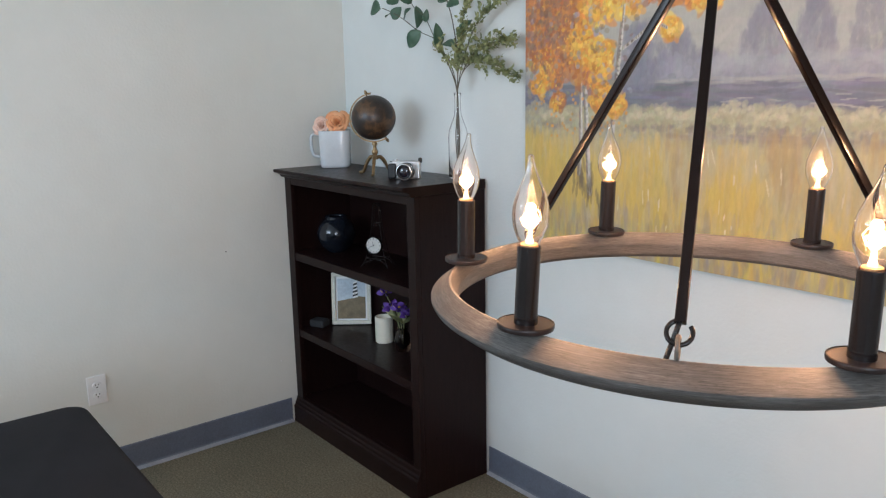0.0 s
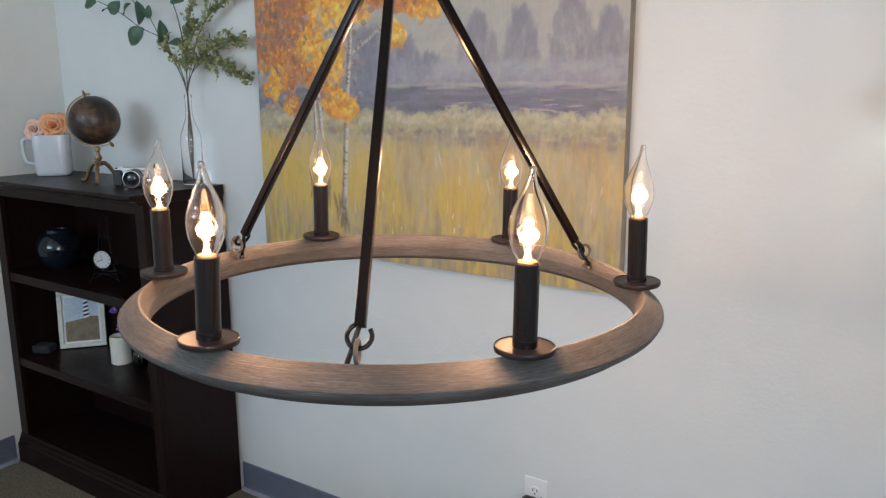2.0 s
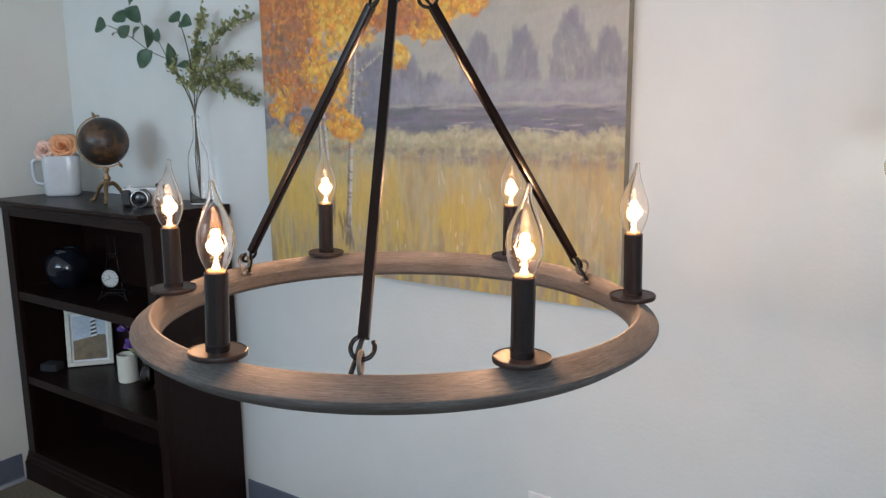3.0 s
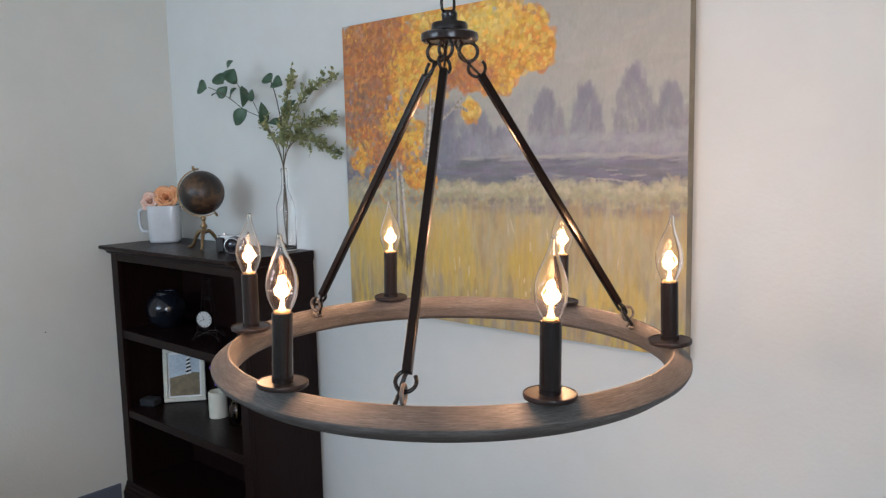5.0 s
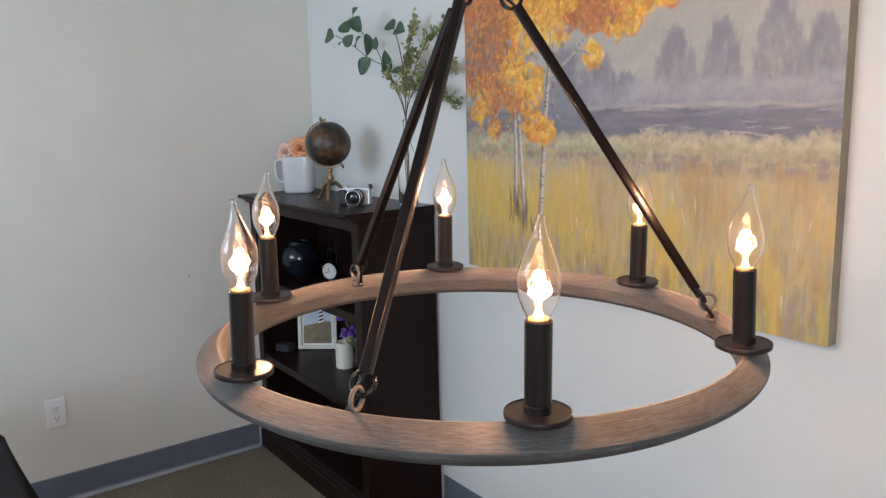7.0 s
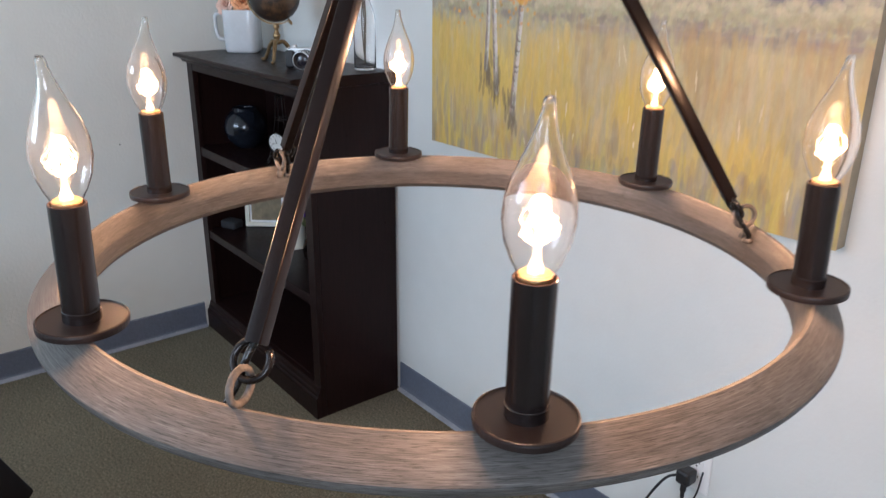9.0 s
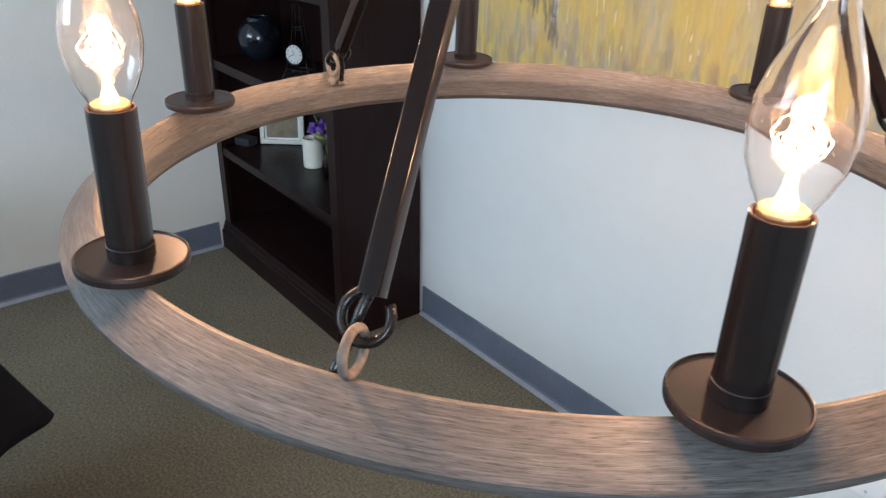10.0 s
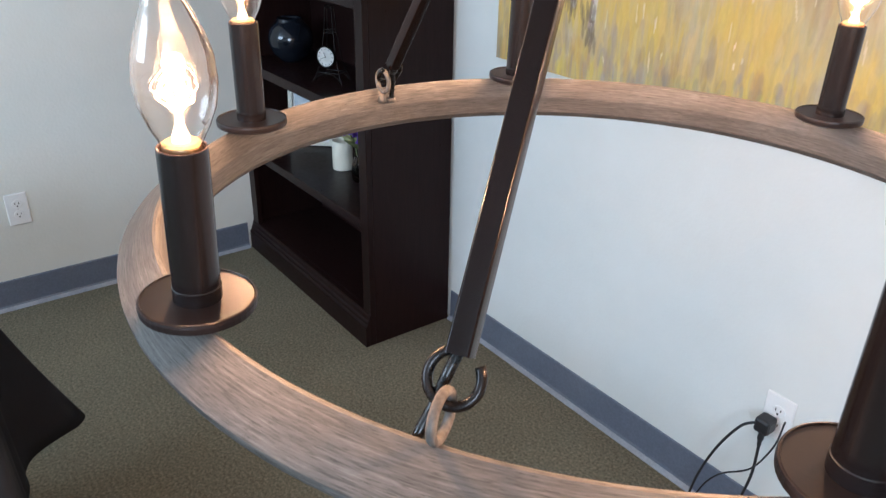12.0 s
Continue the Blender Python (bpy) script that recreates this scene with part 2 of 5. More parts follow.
def tube(bm, pts, radius, seg=8, closed=False, square=False):
    """A tube along points; radius may be a list."""
    pts = [Vector(p) for p in pts]
    n = len(pts)
    rad = radius if isinstance(radius, (list, tuple)) else [radius] * n
    up, rings = None, []
    for i, p in enumerate(pts):
        a, b = (pts[i - 1], pts[(i + 1) % n]) if closed else (pts[max(i - 1, 0)], pts[min(i + 1, n - 1)])
        d = (b - a).normalized()
        if up is None:
            up = Vector((0, 0, 1)) if abs(d.z) < 0.9 else Vector((1, 0, 0))
        u = (up - d * up.dot(d)).normalized()
        up, v = u, d.cross(u)
        rings.append([bm.verts.new(p + (u * math.cos(2 * math.pi * (k + 0.5) / seg) + v * math.sin(2 * math.pi * (k + 0.5) / seg)) * rad[i]) for k in range(seg)])
    for i in range(n if closed else n - 1):
        a, b = rings[i], rings[(i + 1) % n]
        for k in range(seg):
            bm.faces.new((a[k], a[(k + 1) % seg], b[(k + 1) % seg], b[k]))
    if not closed:
        bm.faces.new(rings[0])
        bm.faces.new(rings[-1][::-1])
    return bm


def circle_pts(c, u, v, r, a0=0.0, a1=360.0, n=24):
    c, u, v = Vector(c), Vector(u), Vector(v)
    full = abs(a1 - a0) >= 359.9
    return [c + u * r * math.cos(radians(a0 + (a1 - a0) * i / (n if full else n - 1))) + v * r * math.sin(radians(a0 + (a1 - a0) * i / (n if full else n - 1))) for i in range(n)]


def sphere(bm, c, r, scale=(1, 1, 1), sub=2):
    bmesh.ops.create_icosphere(bm, subdivisions=sub, radius=r, matrix=Matrix.Translation(c) @ Matrix.Diagonal((*scale, 1)))
    return bm


def bend(pts, n=8):
    """A smooth curve (Catmull-Rom) through points."""
    p = [Vector(q) for q in pts]
    p = [p[0] * 2 - p[1]] + p + [p[-1] * 2 - p[-2]]
    out = []
    for i in range(1, len(p) - 2):
        for k in range(n):
            t = k / n
            out.append(0.5 * (2 * p[i] + (p[i + 1] - p[i - 1]) * t + (2 * p[i - 1] - 5 * p[i] + 4 * p[i + 1] - p[i + 2]) * t * t + (3 * p[i] - p[i - 1] - 3 * p[i + 1] + p[i + 2]) * t ** 3))
    return out + [p[-2]]


# ---- room ----
def structure(name, bm, material, label, category):
    return tagged(part(name, bm, material), label, category, kind="structure")


structure("floor", boxed(-0.15, ROOM_X + 0.15, ROOM_Y - 0.15, 0.15, -0.12, 0), M_CARPET, "olive brown flecked loop carpet floor", "floor")
structure("ceiling", boxed(-0.15, ROOM_X + 0.15, ROOM_Y - 0.15, 0.15, ROOM_Z, ROOM_Z + 0.12), M_CEIL, "plain white painted ceiling", "ceiling")
structure("wall_north", boxed(0, ROOM_X + 0.15, 0, 0.15, 0, ROOM_Z), M_WALL, "off-white painted wall with faint texture", "wall")
structure("wall_west", boxed(-0.15, 0, ROOM_Y - 0.15, 0.15, 0, ROOM_Z), M_WALL2, "cream painted wall with orange-peel texture", "wall")
bm = bmesh.new()
for y0, y1, z0, z1 in ((ROOM_Y - 0.15, -3.7, 0, ROOM_Z), (-2.3, 0, 0, ROOM_Z), (-3.7, -2.3, 0, 0.85), (-3.7, -2.3, 2.25, ROOM_Z)):
    box(bm, ROOM_X, ROOM_X + 0.15, y0, y1, z0, z1)
structure("wall_east", bm, M_WALL, "off-white painted wall with an opening for the fill light", "wall")
# unseen window, added to go with the east fill light
win2 = tagged(new("fill_window"), "unseen white window frame added round the fill light", "window", kind="structure")
bm = bmesh.new()
for y0, y1, z0, z1 in ((-3.7, -2.3, 0.85, 0.90), (-3.7, -2.3, 2.20, 2.25), (-3.7, -3.65, 0.90, 2.20), (-2.35, -2.3, 0.90, 2.20)):
    box(bm, ROOM_X + 0.05, ROOM_X + 0.10, y0, y1, z0, z1, 0.004)
part("window_frame", bm, M_PLATE, win2)
wx0, wx1, wz0, wz1 = WINDOW
bm = bmesh.new()
box(bm, 0, wx0, ROOM_Y - 0.15, ROOM_Y, 0, ROOM_Z)
box(bm, wx1, ROOM_X, ROOM_Y - 0.15, ROOM_Y, 0, ROOM_Z)
box(bm, wx0, wx1, ROOM_Y - 0.15, ROOM_Y, 0, wz0)
box(bm, wx0, wx1, ROOM_Y - 0.15, ROOM_Y, wz1, ROOM_Z)
structure("wall_south", bm, M_WALL, "off-white painted wall with a wide window opening", "wall")
win = tagged(new("window_1"), "white framed window letting in daylight", "window", kind="structure")
bm = bmesh.new()
for a in ((wx0, wx1, wz0, wz0 + 0.05), (wx0, wx1, wz1 - 0.05, wz1)):
    box(bm, a[0], a[1], ROOM_Y - 0.10, ROOM_Y - 0.05, a[2], a[3], 0.004)
for x in (wx0, (wx0 + wx1) / 2 - 0.025, wx1 - 0.05):
    box(bm, x, x + 0.05, ROOM_Y - 0.098, ROOM_Y - 0.052, wz0 + 0.05, wz1 - 0.05, 0.004)
part("window_frame", bm, M_PLATE, win)
structure("ground", boxed(-60, 60, -90, ROOM_Y - 0.6, -0.5, -0.3), surface("outdoor_ground", (0.10, 0.11, 0.08), (0.2, 0.2, 0.16), 0.9, scale=0.5, grain=20), "dull outdoor ground beyond the window", "ground")


def baseboard(name, m, length):
    """Vinyl cove base: a flat strip with a rounded top and a flared, paler toe."""
    bm = bmesh.new()
    prof = [(0.0, 0.0), (0.014, 0.0), (0.0135, 0.004), (0.008, 0.010), (0.0045, 0.018), (0.004, 0.108), (0.0025, 0.1115), (0.0, 0.1125)]
    a, b = [[bm.verts.new((x, -y, z)) for y, z in prof] for x in (0, length)]
    for i in range(len(prof)):
        j = (i + 1) % len(prof)
        bm.faces.new((a[i], a[j], b[j], b[i]))
    bm.faces.new(a), bm.faces.new(b[::-1])
    ob = structure(name, bm, M_BASE, "blue-grey vinyl cove baseboard along the wall", "baseboard")
    ob.matrix_world = m
    bm = bmesh.new()
    prof = [(0.0085, 0.0115), (0.0098, 0.0125), (0.0150, 0.0066), (0.0195, 0.0022), (0.0195, 0.0003), (0.0142, 0.0003)]
    a, b = [[bm.verts.new((x, -y, z)) for y, z in prof] for x in (0, length)]
    for i in range(len(prof)):
        j = (i + 1) % len(prof)
        bm.faces.new((a[i], a[j], b[j], b[i]))
    bm.faces.new(a), bm.faces.new(b[::-1])
    part("toe_lip", bm, M_BASE_LIP, ob, "pale toe edge")
    return ob


baseboard("baseboard_north", pose(0.955, 0, 0), ROOM_X - 0.955)
baseboard("baseboard_west", pose(0, -4.3, 0, 0, 0, 90), 4.3 - 0.36)


def outlet(m, label):
    """Duplex wall outlet: bevelled plate, two receptacles with slots, one screw. Local: x across, -y out, z up."""
    o = thing("wall_outlet", m, label, "outlet", kind="")
    part("plate", boxed(-0.0355, 0.0355, -0.006, 0.0, -0.0575, 0.0575, 0.003), M_PLATE, o)
    for dz in (-0.0195, 0.0195):
        bm = lathe(bmesh.new(), [(0, 0), (0.0165, 0), (0.0165, 0.003), (0.0155, 0.0042), (0, 0.0042)], 28)
        bmesh.ops.transform(bm, matrix=Matrix.Translation((0, -0.0045, dz)) @ pose(0, 0, 0, 90) @ Matrix.Diagonal((1, 0.82, 1, 1)), verts=bm.verts)
        r = part("receptacle", bm, M_PLATE, o)
        for x, h in ((-0.0062, 0.0075), (0.0062, 0.006)):
            part("slot", boxed(x - 0.0012, x + 0.0012, -0.0095, -0.008, dz + 0.003 - h / 2, dz + 0.003 + h / 2), M_SLOT, r)
        bm = lathe(bmesh.new(), [(0, 0), (0.0026, 0), (0.0026, 0.0012), (0, 0.0012)], 12, Matrix.Translation((0, -0.0083, dz - 0.0075)) @ pose(0, 0, 0, 90))
        part("ground_hole", bm, M_SLOT, r)
    part("screw", lathe(bmesh.new(), [(0, 0), (0.003, 0), (0.0026, 0.0014), (0, 0.0016)], 14, Matrix.Translation((0, -0.0058, 0)) @ pose(0, 0, 0, 90)), M_SILVER, o)
    return o


outlet(pose(0.0, -1.178, 0.371, 0, 0, 90), "white duplex wall outlet low on the cream wall")
outlet(pose(2.181, 0.0, 0.350), "white duplex wall outlet with a plug in it")


def blank_plate(m, label):
    """Blank wall cover: bevelled plate with a screw above and one below. Local: x across, -y out, z up."""
    o = thing("wall_plate", m, label, "wall plate")
    part("plate", boxed(-0.0360, 0.0360, -0.006, 0.0, -0.0575, 0.0575, 0.003), M_PLATE, o)
    for dz in (-0.0415, 0.0415):
        part("screw", lathe(bmesh.new(), [(0, 0), (0.0032, 0), (0.0028, 0.0012), (0, 0.0014)], 14, Matrix.Translation((0, -0.0058, dz)) @ pose(0, 0, 0, 90)), M_SILVER, o)
    return o


blank_plate(pose(2.482, 0.0, 0.349), "white blank wall cover plate beside the outlet")

# plug and its cables on the north wall's outlet
plug = thing("power_plug", pose(2.172, -0.028, 0.338), "black power plug with thin cables hanging to the floor", "plug")
part("body", boxed(-0.020, 0.017, -0.022, 0.017, -0.020, 0.018, 0.007), M_BLACK, plug)
part("strain_relief", tube(bmesh.new(), bend([(0.0, -0.008, -0.016), (0.0, -0.012, -0.038), (0.001, -0.013, -0.055)], 4), [0.0075] * 5 + [0.005] * 4, 8), M_BLACK, plug, smooth=True)
part("cable", tube(bmesh.new(), bend([(-0.012, -0.016, 0.004), (-0.045, -0.024, -0.025), (-0.085, -0.035, -0.11), (-0.115, -0.045, -0.22), (-0.12, -0.055, -0.32), (-0.06, -0.10, -0.3345), (0.18, -0.13, -0.3345)], 8), 0.0034, 8), M_BLACK, plug, smooth=True)
part("cable", tube(bmesh.new(), bend([(0.001, -0.013, -0.05), (0.002, -0.016, -0.14), (-0.012, -0.022, -0.24), (-0.02, -0.05, -0.3345), (0.1, -0.15, -0.3345), (0.4, -0.2, -0.3345)], 8), 0.0034, 8), M_BLACK, plug, smooth=True)
part("cable", tube(bmesh.new(), bend([(0.042, -0.006, 0.035), (0.038, -0.022, -0.03), (0.005, -0.035, -0.11), (-0.06, -0.045, -0.17), (-0.10, -0.05, -0.25), (-0.10, -0.09, -0.3350), (0.02, -0.2, -0.3350)], 8), 0.0022, 8), M_BLACK, plug, smooth=True)

# ---- chandelier ----
RING_Z, CX, CY, CR = 1.2505, 2.5075, -1.057, 0.289


def bulb_profile():
    z = [(0.0, 0.0086), (0.004, 0.0104), (0.010, 0.0134), (0.019, 0.0166), (0.029, 0.0179), (0.039, 0.0172), (0.048, 0.0147), (0.056, 0.0116), (0.063, 0.0086), (0.070, 0.0060), (0.077, 0.0041), (0.082, 0.0032), (0.0855, 0.0030), (0.0872, 0.0021)]
    return z


def flame_bulb(parent, turn):
    """Flame-tip bulb, the tip bent a little to one side."""
    bm = bmesh.new()
    seg, rings = 28, []
    prof = bulb_profile()
    dense = []
    for (z0, r0), (z1, r1) in zip(prof, prof[1:]):
        for k in range(3):
            f = k / 3
            f2 = f * f * (3 - 2 * f) * 0.3 + f * 0.7
            dense.append((z0 + (z1 - z0) * f, r0 + (r1 - r0) * f2))
    dense.append(prof[-1])
    for inner in (0, 0.0006):
        rs = []
        for z, r in dense:
            r = max(r - inner, 0.0003)
            off = 0.0048 * max(0, (z - 0.044) / 0.043) ** 1.5
            rs.append([bm.verts.new((off * math.cos(turn) + r * math.cos(2 * math.pi * i / seg), off * math.sin(turn) + r * math.sin(2 * math.pi * i / seg), z - (0.0008 if inner and z > 0.08 else 0))) for i in range(seg)])
        for a, b in zip(rs, rs[1:]):
            for i in range(seg):
                j = (i + 1) % seg
                q = (a[i], a[j], b[j], b[i])
                bm.faces.new(q if not inner else q[::-1])
        bm.faces.new(rs[-1])
        bm.faces.new(rs[0][::-1])
    g = part("bulb", bm, M_BULB, parent, "clear flame-tip glass", smooth=True, keep=True)
    g.location.z = 0.0775
    g.visible_shadow = False
    bm = bmesh.new()
    rng = random.Random(int(turn * 100) + 500)
    # looped wires round the support, crowded and spread to imitate the filament's glare
    for s in range(30):
        a0 = s * 2.4 + rng.uniform(-0.3, 0.3)
        top, reach, thick = rng.uniform(0.029, 0.041), rng.uniform(0.0025, 0.0100), 0.00028
        wire = []
        for k in range(17):
            f = k / 16
            r = reach * math.sin(math.pi * f) ** 1.4 + 0.0006 + rng.uniform(-0.0009, 0.0009)
            wire.append((r * math.cos(a0 + 0.5 * f), r * math.sin(a0 + 0.5 * f), 0.015 + (top - 0.015) * f))
        tube(bm, wire, [thick * (1.2 - 0.7 * k / 16) for k in range(17)], 5)
    for sx in (-1, 1):
        tube(bm, [(sx * 0.0017, 0, -0.002), (sx * 0.0023, 0, 0.006), (sx * 0.0012, 0, 0.017)], 0.0006, 5)
    f = part("filament", bm, M_FILAMENT, g, "glowing filament", smooth=True)
    f.visible_shadow = False
    bm = lathe(bmesh.new(), [(0.0045, -0.004), (0.0042, 0.004), (0.0022, 0.010), (0.0016, 0.017), (0, 0.018)], 12)
    s = part("glass_stem", bm, M_CREAM, g)
    return g


def chandelier():
    c = thing("chandelier", pose(CX, CY, 0, 0, 0.0, 0), "round wood-look wagon wheel chandelier with six lit candle bulbs", "chandelier")
    c.matrix_world = Matrix.Translation((CX, CY, RING_Z)) @ pose(0, 0, 0, 0, 0.95, 0) @ Matrix.Translation((0, 0, -RING_Z))
    # ring, of diamond section with softened edges
    prof = [(0.2964, 1.2482), (0.2974, 1.2489), (0.2994, 1.2489), (0.3004, 1.2481), (0.3196, 1.2335), (0.3213, 1.2314), (0.3213, 1.2288), (0.3188, 1.2240), (0.3032, 1.2126), (0.3000, 1.2110), (0.2965, 1.2102), (0.2935, 1.2110), (0.2898, 1.2160), (0.2886, 1.2312), (0.2888, 1.2330), (0.2955, 1.2470)]
    squash = pose(0, 0, 0, 0, 0, 37) @ Matrix.Diagonal((1, 0.976, 1, 1)) @ pose(0, 0, 0, 0, 0, -37)
    bm = bmesh.new()
    uvl = bm.loops.layers.uv.new("UVMap")
    seg, n = 180, len(prof)
    vs = [[bm.verts.new((r * math.cos(2 * math.pi * i / seg), r * math.sin(2 * math.pi * i / seg), z)) for r, z in prof] for i in range(seg)]
    run = [0.0]
    for k in range(n):
        a, b = prof[k], prof[(k + 1) % n]
        run.append(run[-1] + math.hypot(a[0] - b[0], a[1] - b[1]))
    for i in range(seg):
        for k in range(n):
            f = bm.faces.new((vs[i][k], vs[(i + 1) % seg][k], vs[(i + 1) % seg][(k + 1) % n], vs[i][(k + 1) % n]))
            u0, u1 = i / seg * 1.816, (i + 1) / seg * 1.816
            for lp, uvv in zip(f.loops, ((u0, run[k]), (u1, run[k]), (u1, run[k + 1]), (u0, run[k + 1]))):
                lp[uvl].uv = uvv
    bmesh.ops.transform(bm, matrix=squash, verts=bm.verts)
    ring = part("ring", bm, M_RING, c, "grey-brown weathered wood-look ring")
    ring.data.polygons.foreach_set("use_smooth", [True] * len(ring.data.polygons))
    ring.data.set_sharp_from_angle(angle=radians(28))
    # candles
    lean = {0: (-1.2, 1.2), 2: (1.5, -1.5), 4: (0.0, 0.8)}        # degrees about x and y; most stand true
    tips = (-75, -30, 56, 123, 161, 85)                             # where each bent bulb tip points
    for k, (deg, rad) in enumerate(((-89.9, 0.2885), (-28.75, 0.287), (30.9, 0.294), (89.9, 0.287), (151.2, 0.288), (210.7, 0.2935))):
        a = radians(deg)
        p = Vector((rad * math.cos(a), rad * math.sin(a), 0))
        cn = new("candle")
        cn.parent = c
        tx, ty = lean.get(k, (0.0, 0.0))
        cn.matrix_local = pose(p.x, p.y, 1.2545, tx, ty)
        bm = lathe(bmesh.new(), [(0, -0.0055), (0.026, -0.0055), (0.0282, -0.0042), (0.0285, -0.001), (0.0282, 0.0006), (0.0272, 0.001), (0.0268, 0.0001), (0.0, 0.0001)], 48)
        part("drip_plate", bm, M_DRIP, cn, smooth=False)
        bm = lathe(bmesh.new(), [(0.0118, 0.0), (0.0118, 0.007), (0.0114, 0.0075), (0.0114, 0.077), (0.0110, 0.0775), (0.0102, 0.0772), (0.0100, 0.071), (0, 0.071)], 32)
        sl = part("sleeve", bm, M_BRONZE, cn)
        sl.data.polygons.foreach_set("use_smooth", [True] * len(sl.data.polygons))
        sl.data.set_sharp_from_angle(angle=radians(30))
        bm = lathe(bmesh.new(), [(0.0, 0.0712), (0.0085, 0.0712), (0.0088, 0.079), (0.0076, 0.080), (0, 0.080)], 24)
        part("socket", bm, M_BRASS, cn, "brass bulb socket")
        flame_bulb(cn, radians(tips[k]))
        lamp = new("bulb_light", bpy.data.lights.new("bulb_light", "POINT"))
        lamp.data.energy, lamp.data.color, lamp.data.shadow_soft_size = BULB, (1.0, 0.52, 0.25), 0.005
        lamp.parent = cn
        lamp.location = (0, 0, 0.114)
    # rods, hooks and eyes
    for k in range(3):
        a = radians(-59.6 + 120 * k)
        d, q = Vector((math.cos(a), math.sin(a), 0)), Vector((-math.sin(a), math.cos(a), 0))
        z = Vector((0, 0, 1))
        hub_at = Vector((0.0012, 0.0016, 0))
        lo, hi = d * 0.2687 + z * 1.276, hub_at + d * (0.046, 0.0445, 0.0415)[k] + z * 1.606
        w = (hi - lo).normalized()
        nrm = w.cross(q).normalized()
        bm = bmesh.new()
        s, e = 0.0052, 0.0013
        sect = [(sx * (s - e) + e * math.cos(t), sy * (s - e) + e * math.sin(t)) for sx, sy, t0 in ((1, 1, 0), (-1, 1, 90), (-1, -1, 180), (1, -1, 270)) for t in [radians(t0 + 22.5 * i) for i in range(5)]]
        m = len(sect)
        ends = [[bm.verts.new(p + q * x + nrm * y) for x, y in sect] for p in (lo, hi)]
        for i in range(m):
            j = (i + 1) % m
            bm.faces.new((ends[0][i], ends[0][j], ends[1][j], ends[1][i]))
        bm.faces.new(ends[0]), bm.faces.new(ends[1][::-1])
        rod = part("rod", bm, M_ROD, c, smooth=True)
        rod.data.set_sharp_from_angle(angle=radians(40))
        part("hook", tube(bmesh.new(), circle_pts(lo - w * 0.009, q, w, 0.0112, -246, 36, 28), 0.0023, 10), M_STEEL_D, rod, "open blackened hook", smooth=True)
        part("hook", tube(bmesh.new(), circle_pts(hi + w * 0.0105, (q * 0.5 + nrm * 0.87), w, 0.0115, -200, 100, 26), 0.0023, 10), M_STEEL_D, rod, "open blackened hook", smooth=True)
        ec = d * 0.2855 + z * 1.2585
        bm = tube(bmesh.new(), circle_pts(ec, d, z, 0.0100, n=28), 0.0022, 10, closed=True)
        lathe(bm, [(0.0, 0.0), (0.0042, 0.0), (0.004, 0.004), (0.0027, 0.0065), (0, 0.009)], 14, Matrix.Translation(d * 0.2872 + z * 1.2378))
        part("eye_bolt", bm, M_EYE, c, "wood-toned eye bolt", smooth=True)
        face = (q * 0.80 + d * 0.60, d * 0.954 - q * 0.30, q * 0.80 + d * 0.60)[k]
        part("hub_loop", tube(bmesh.new(), circle_pts(hub_at + d * (0.030, 0.0265, 0.023)[k] + z * 1.6355, face, z, 0.0125, n=24), 0.0024, 10, closed=True), M_STEEL_D, c, smooth=True)
        # lamp wire: from the hub into the rod's top, and out of its foot into a bushing in the ring
        foot = d * 0.2862 - q * 0.0100 + z * 1.2388
        part("wire", tube(bmesh.new(), bend([lo + w * 0.004, lo - w * 0.007 - q * 0.0025 - nrm * 0.001, foot * 0.45 + (lo - w * 0.006) * 0.55 - q * 0.002, foot + z * 0.006, foot - z * 0.003], 6), 0.0025, 8), M_WIRE, rod, "black lamp wire", smooth=True)
        part("wire_bushing", lathe(bmesh.new(), [(0, -0.002), (0.0046, -0.002), (0.0046, 0.0008), (0.0036, 0.0018), (0, 0.0018)], 16, Matrix.Translation(foot)), M_EYE, c, smooth=True)
        part("wire", tube(bmesh.new(), bend([hub_at + d * 0.006 + z * 1.651, hub_at + d * 0.010 + z * 1.638 - q * 0.004, hub_at + d * 0.024 + z * 1.622 - q * 0.002, hi - w * 0.003], 6), 0.0019, 8), M_WIRE, rod, "black lamp wire", smooth=True)
    hub = lathe(bmesh.new(), [(0, 1.650), (0.034, 1.650), (0.0375, 1.6525), (0.0382, 1.657), (0.0375, 1.6615), (0.033, 1.664), (0.0245, 1.6655), (0.0240, 1.673), (0.0225, 1.6755), (0.0115, 1.6765), (0.0100, 1.680), (0.0108, 1.687), (0.0085, 1.691), (0, 1.692)], 40)
    bmesh.ops.translate(hub, verts=hub.verts, vec=(0.0012, 0.0016, -0.0035))
    h = part("hub", hub, M_BRONZE, c)
    h.data.polygons.foreach_set("use_smooth", [True] * len(h.data.polygons))
    h.data.set_sharp_from_angle(angle=radians(35))
    zc, k = 1.700, 0
    while zc < ROOM_Z - 0.02:
        u = Vector((1, 0, 0)) if k % 2 else Vector((0.35, 0.94, 0))
        pts = [Vector((0, 0, zc)) + u * 0.0095 * math.cos(t) + Vector((0, 0, 1)) * ((0.0095 * math.sin(t)) + (0.007 if math.sin(t) > 0 else -0.007)) for t in [radians(x * 15 + 7.5) for x in range(24)]]
        part("chain_link", tube(bmesh.new(), pts, 0.0021, 8, closed=True), M_STEEL_D, c, smooth=True)
        zc, k = zc + 0.0265, k + 1
    part("canopy", lathe(bmesh.new(), [(0, ROOM_Z - 0.03), (0.02, ROOM_Z - 0.028), (0.06, ROOM_Z - 0.012), (0.062, ROOM_Z), (0, ROOM_Z)], 36, Matrix.Translation((-0.02, 0, 0))), M_BRONZE, c)
    return c


chandelier()

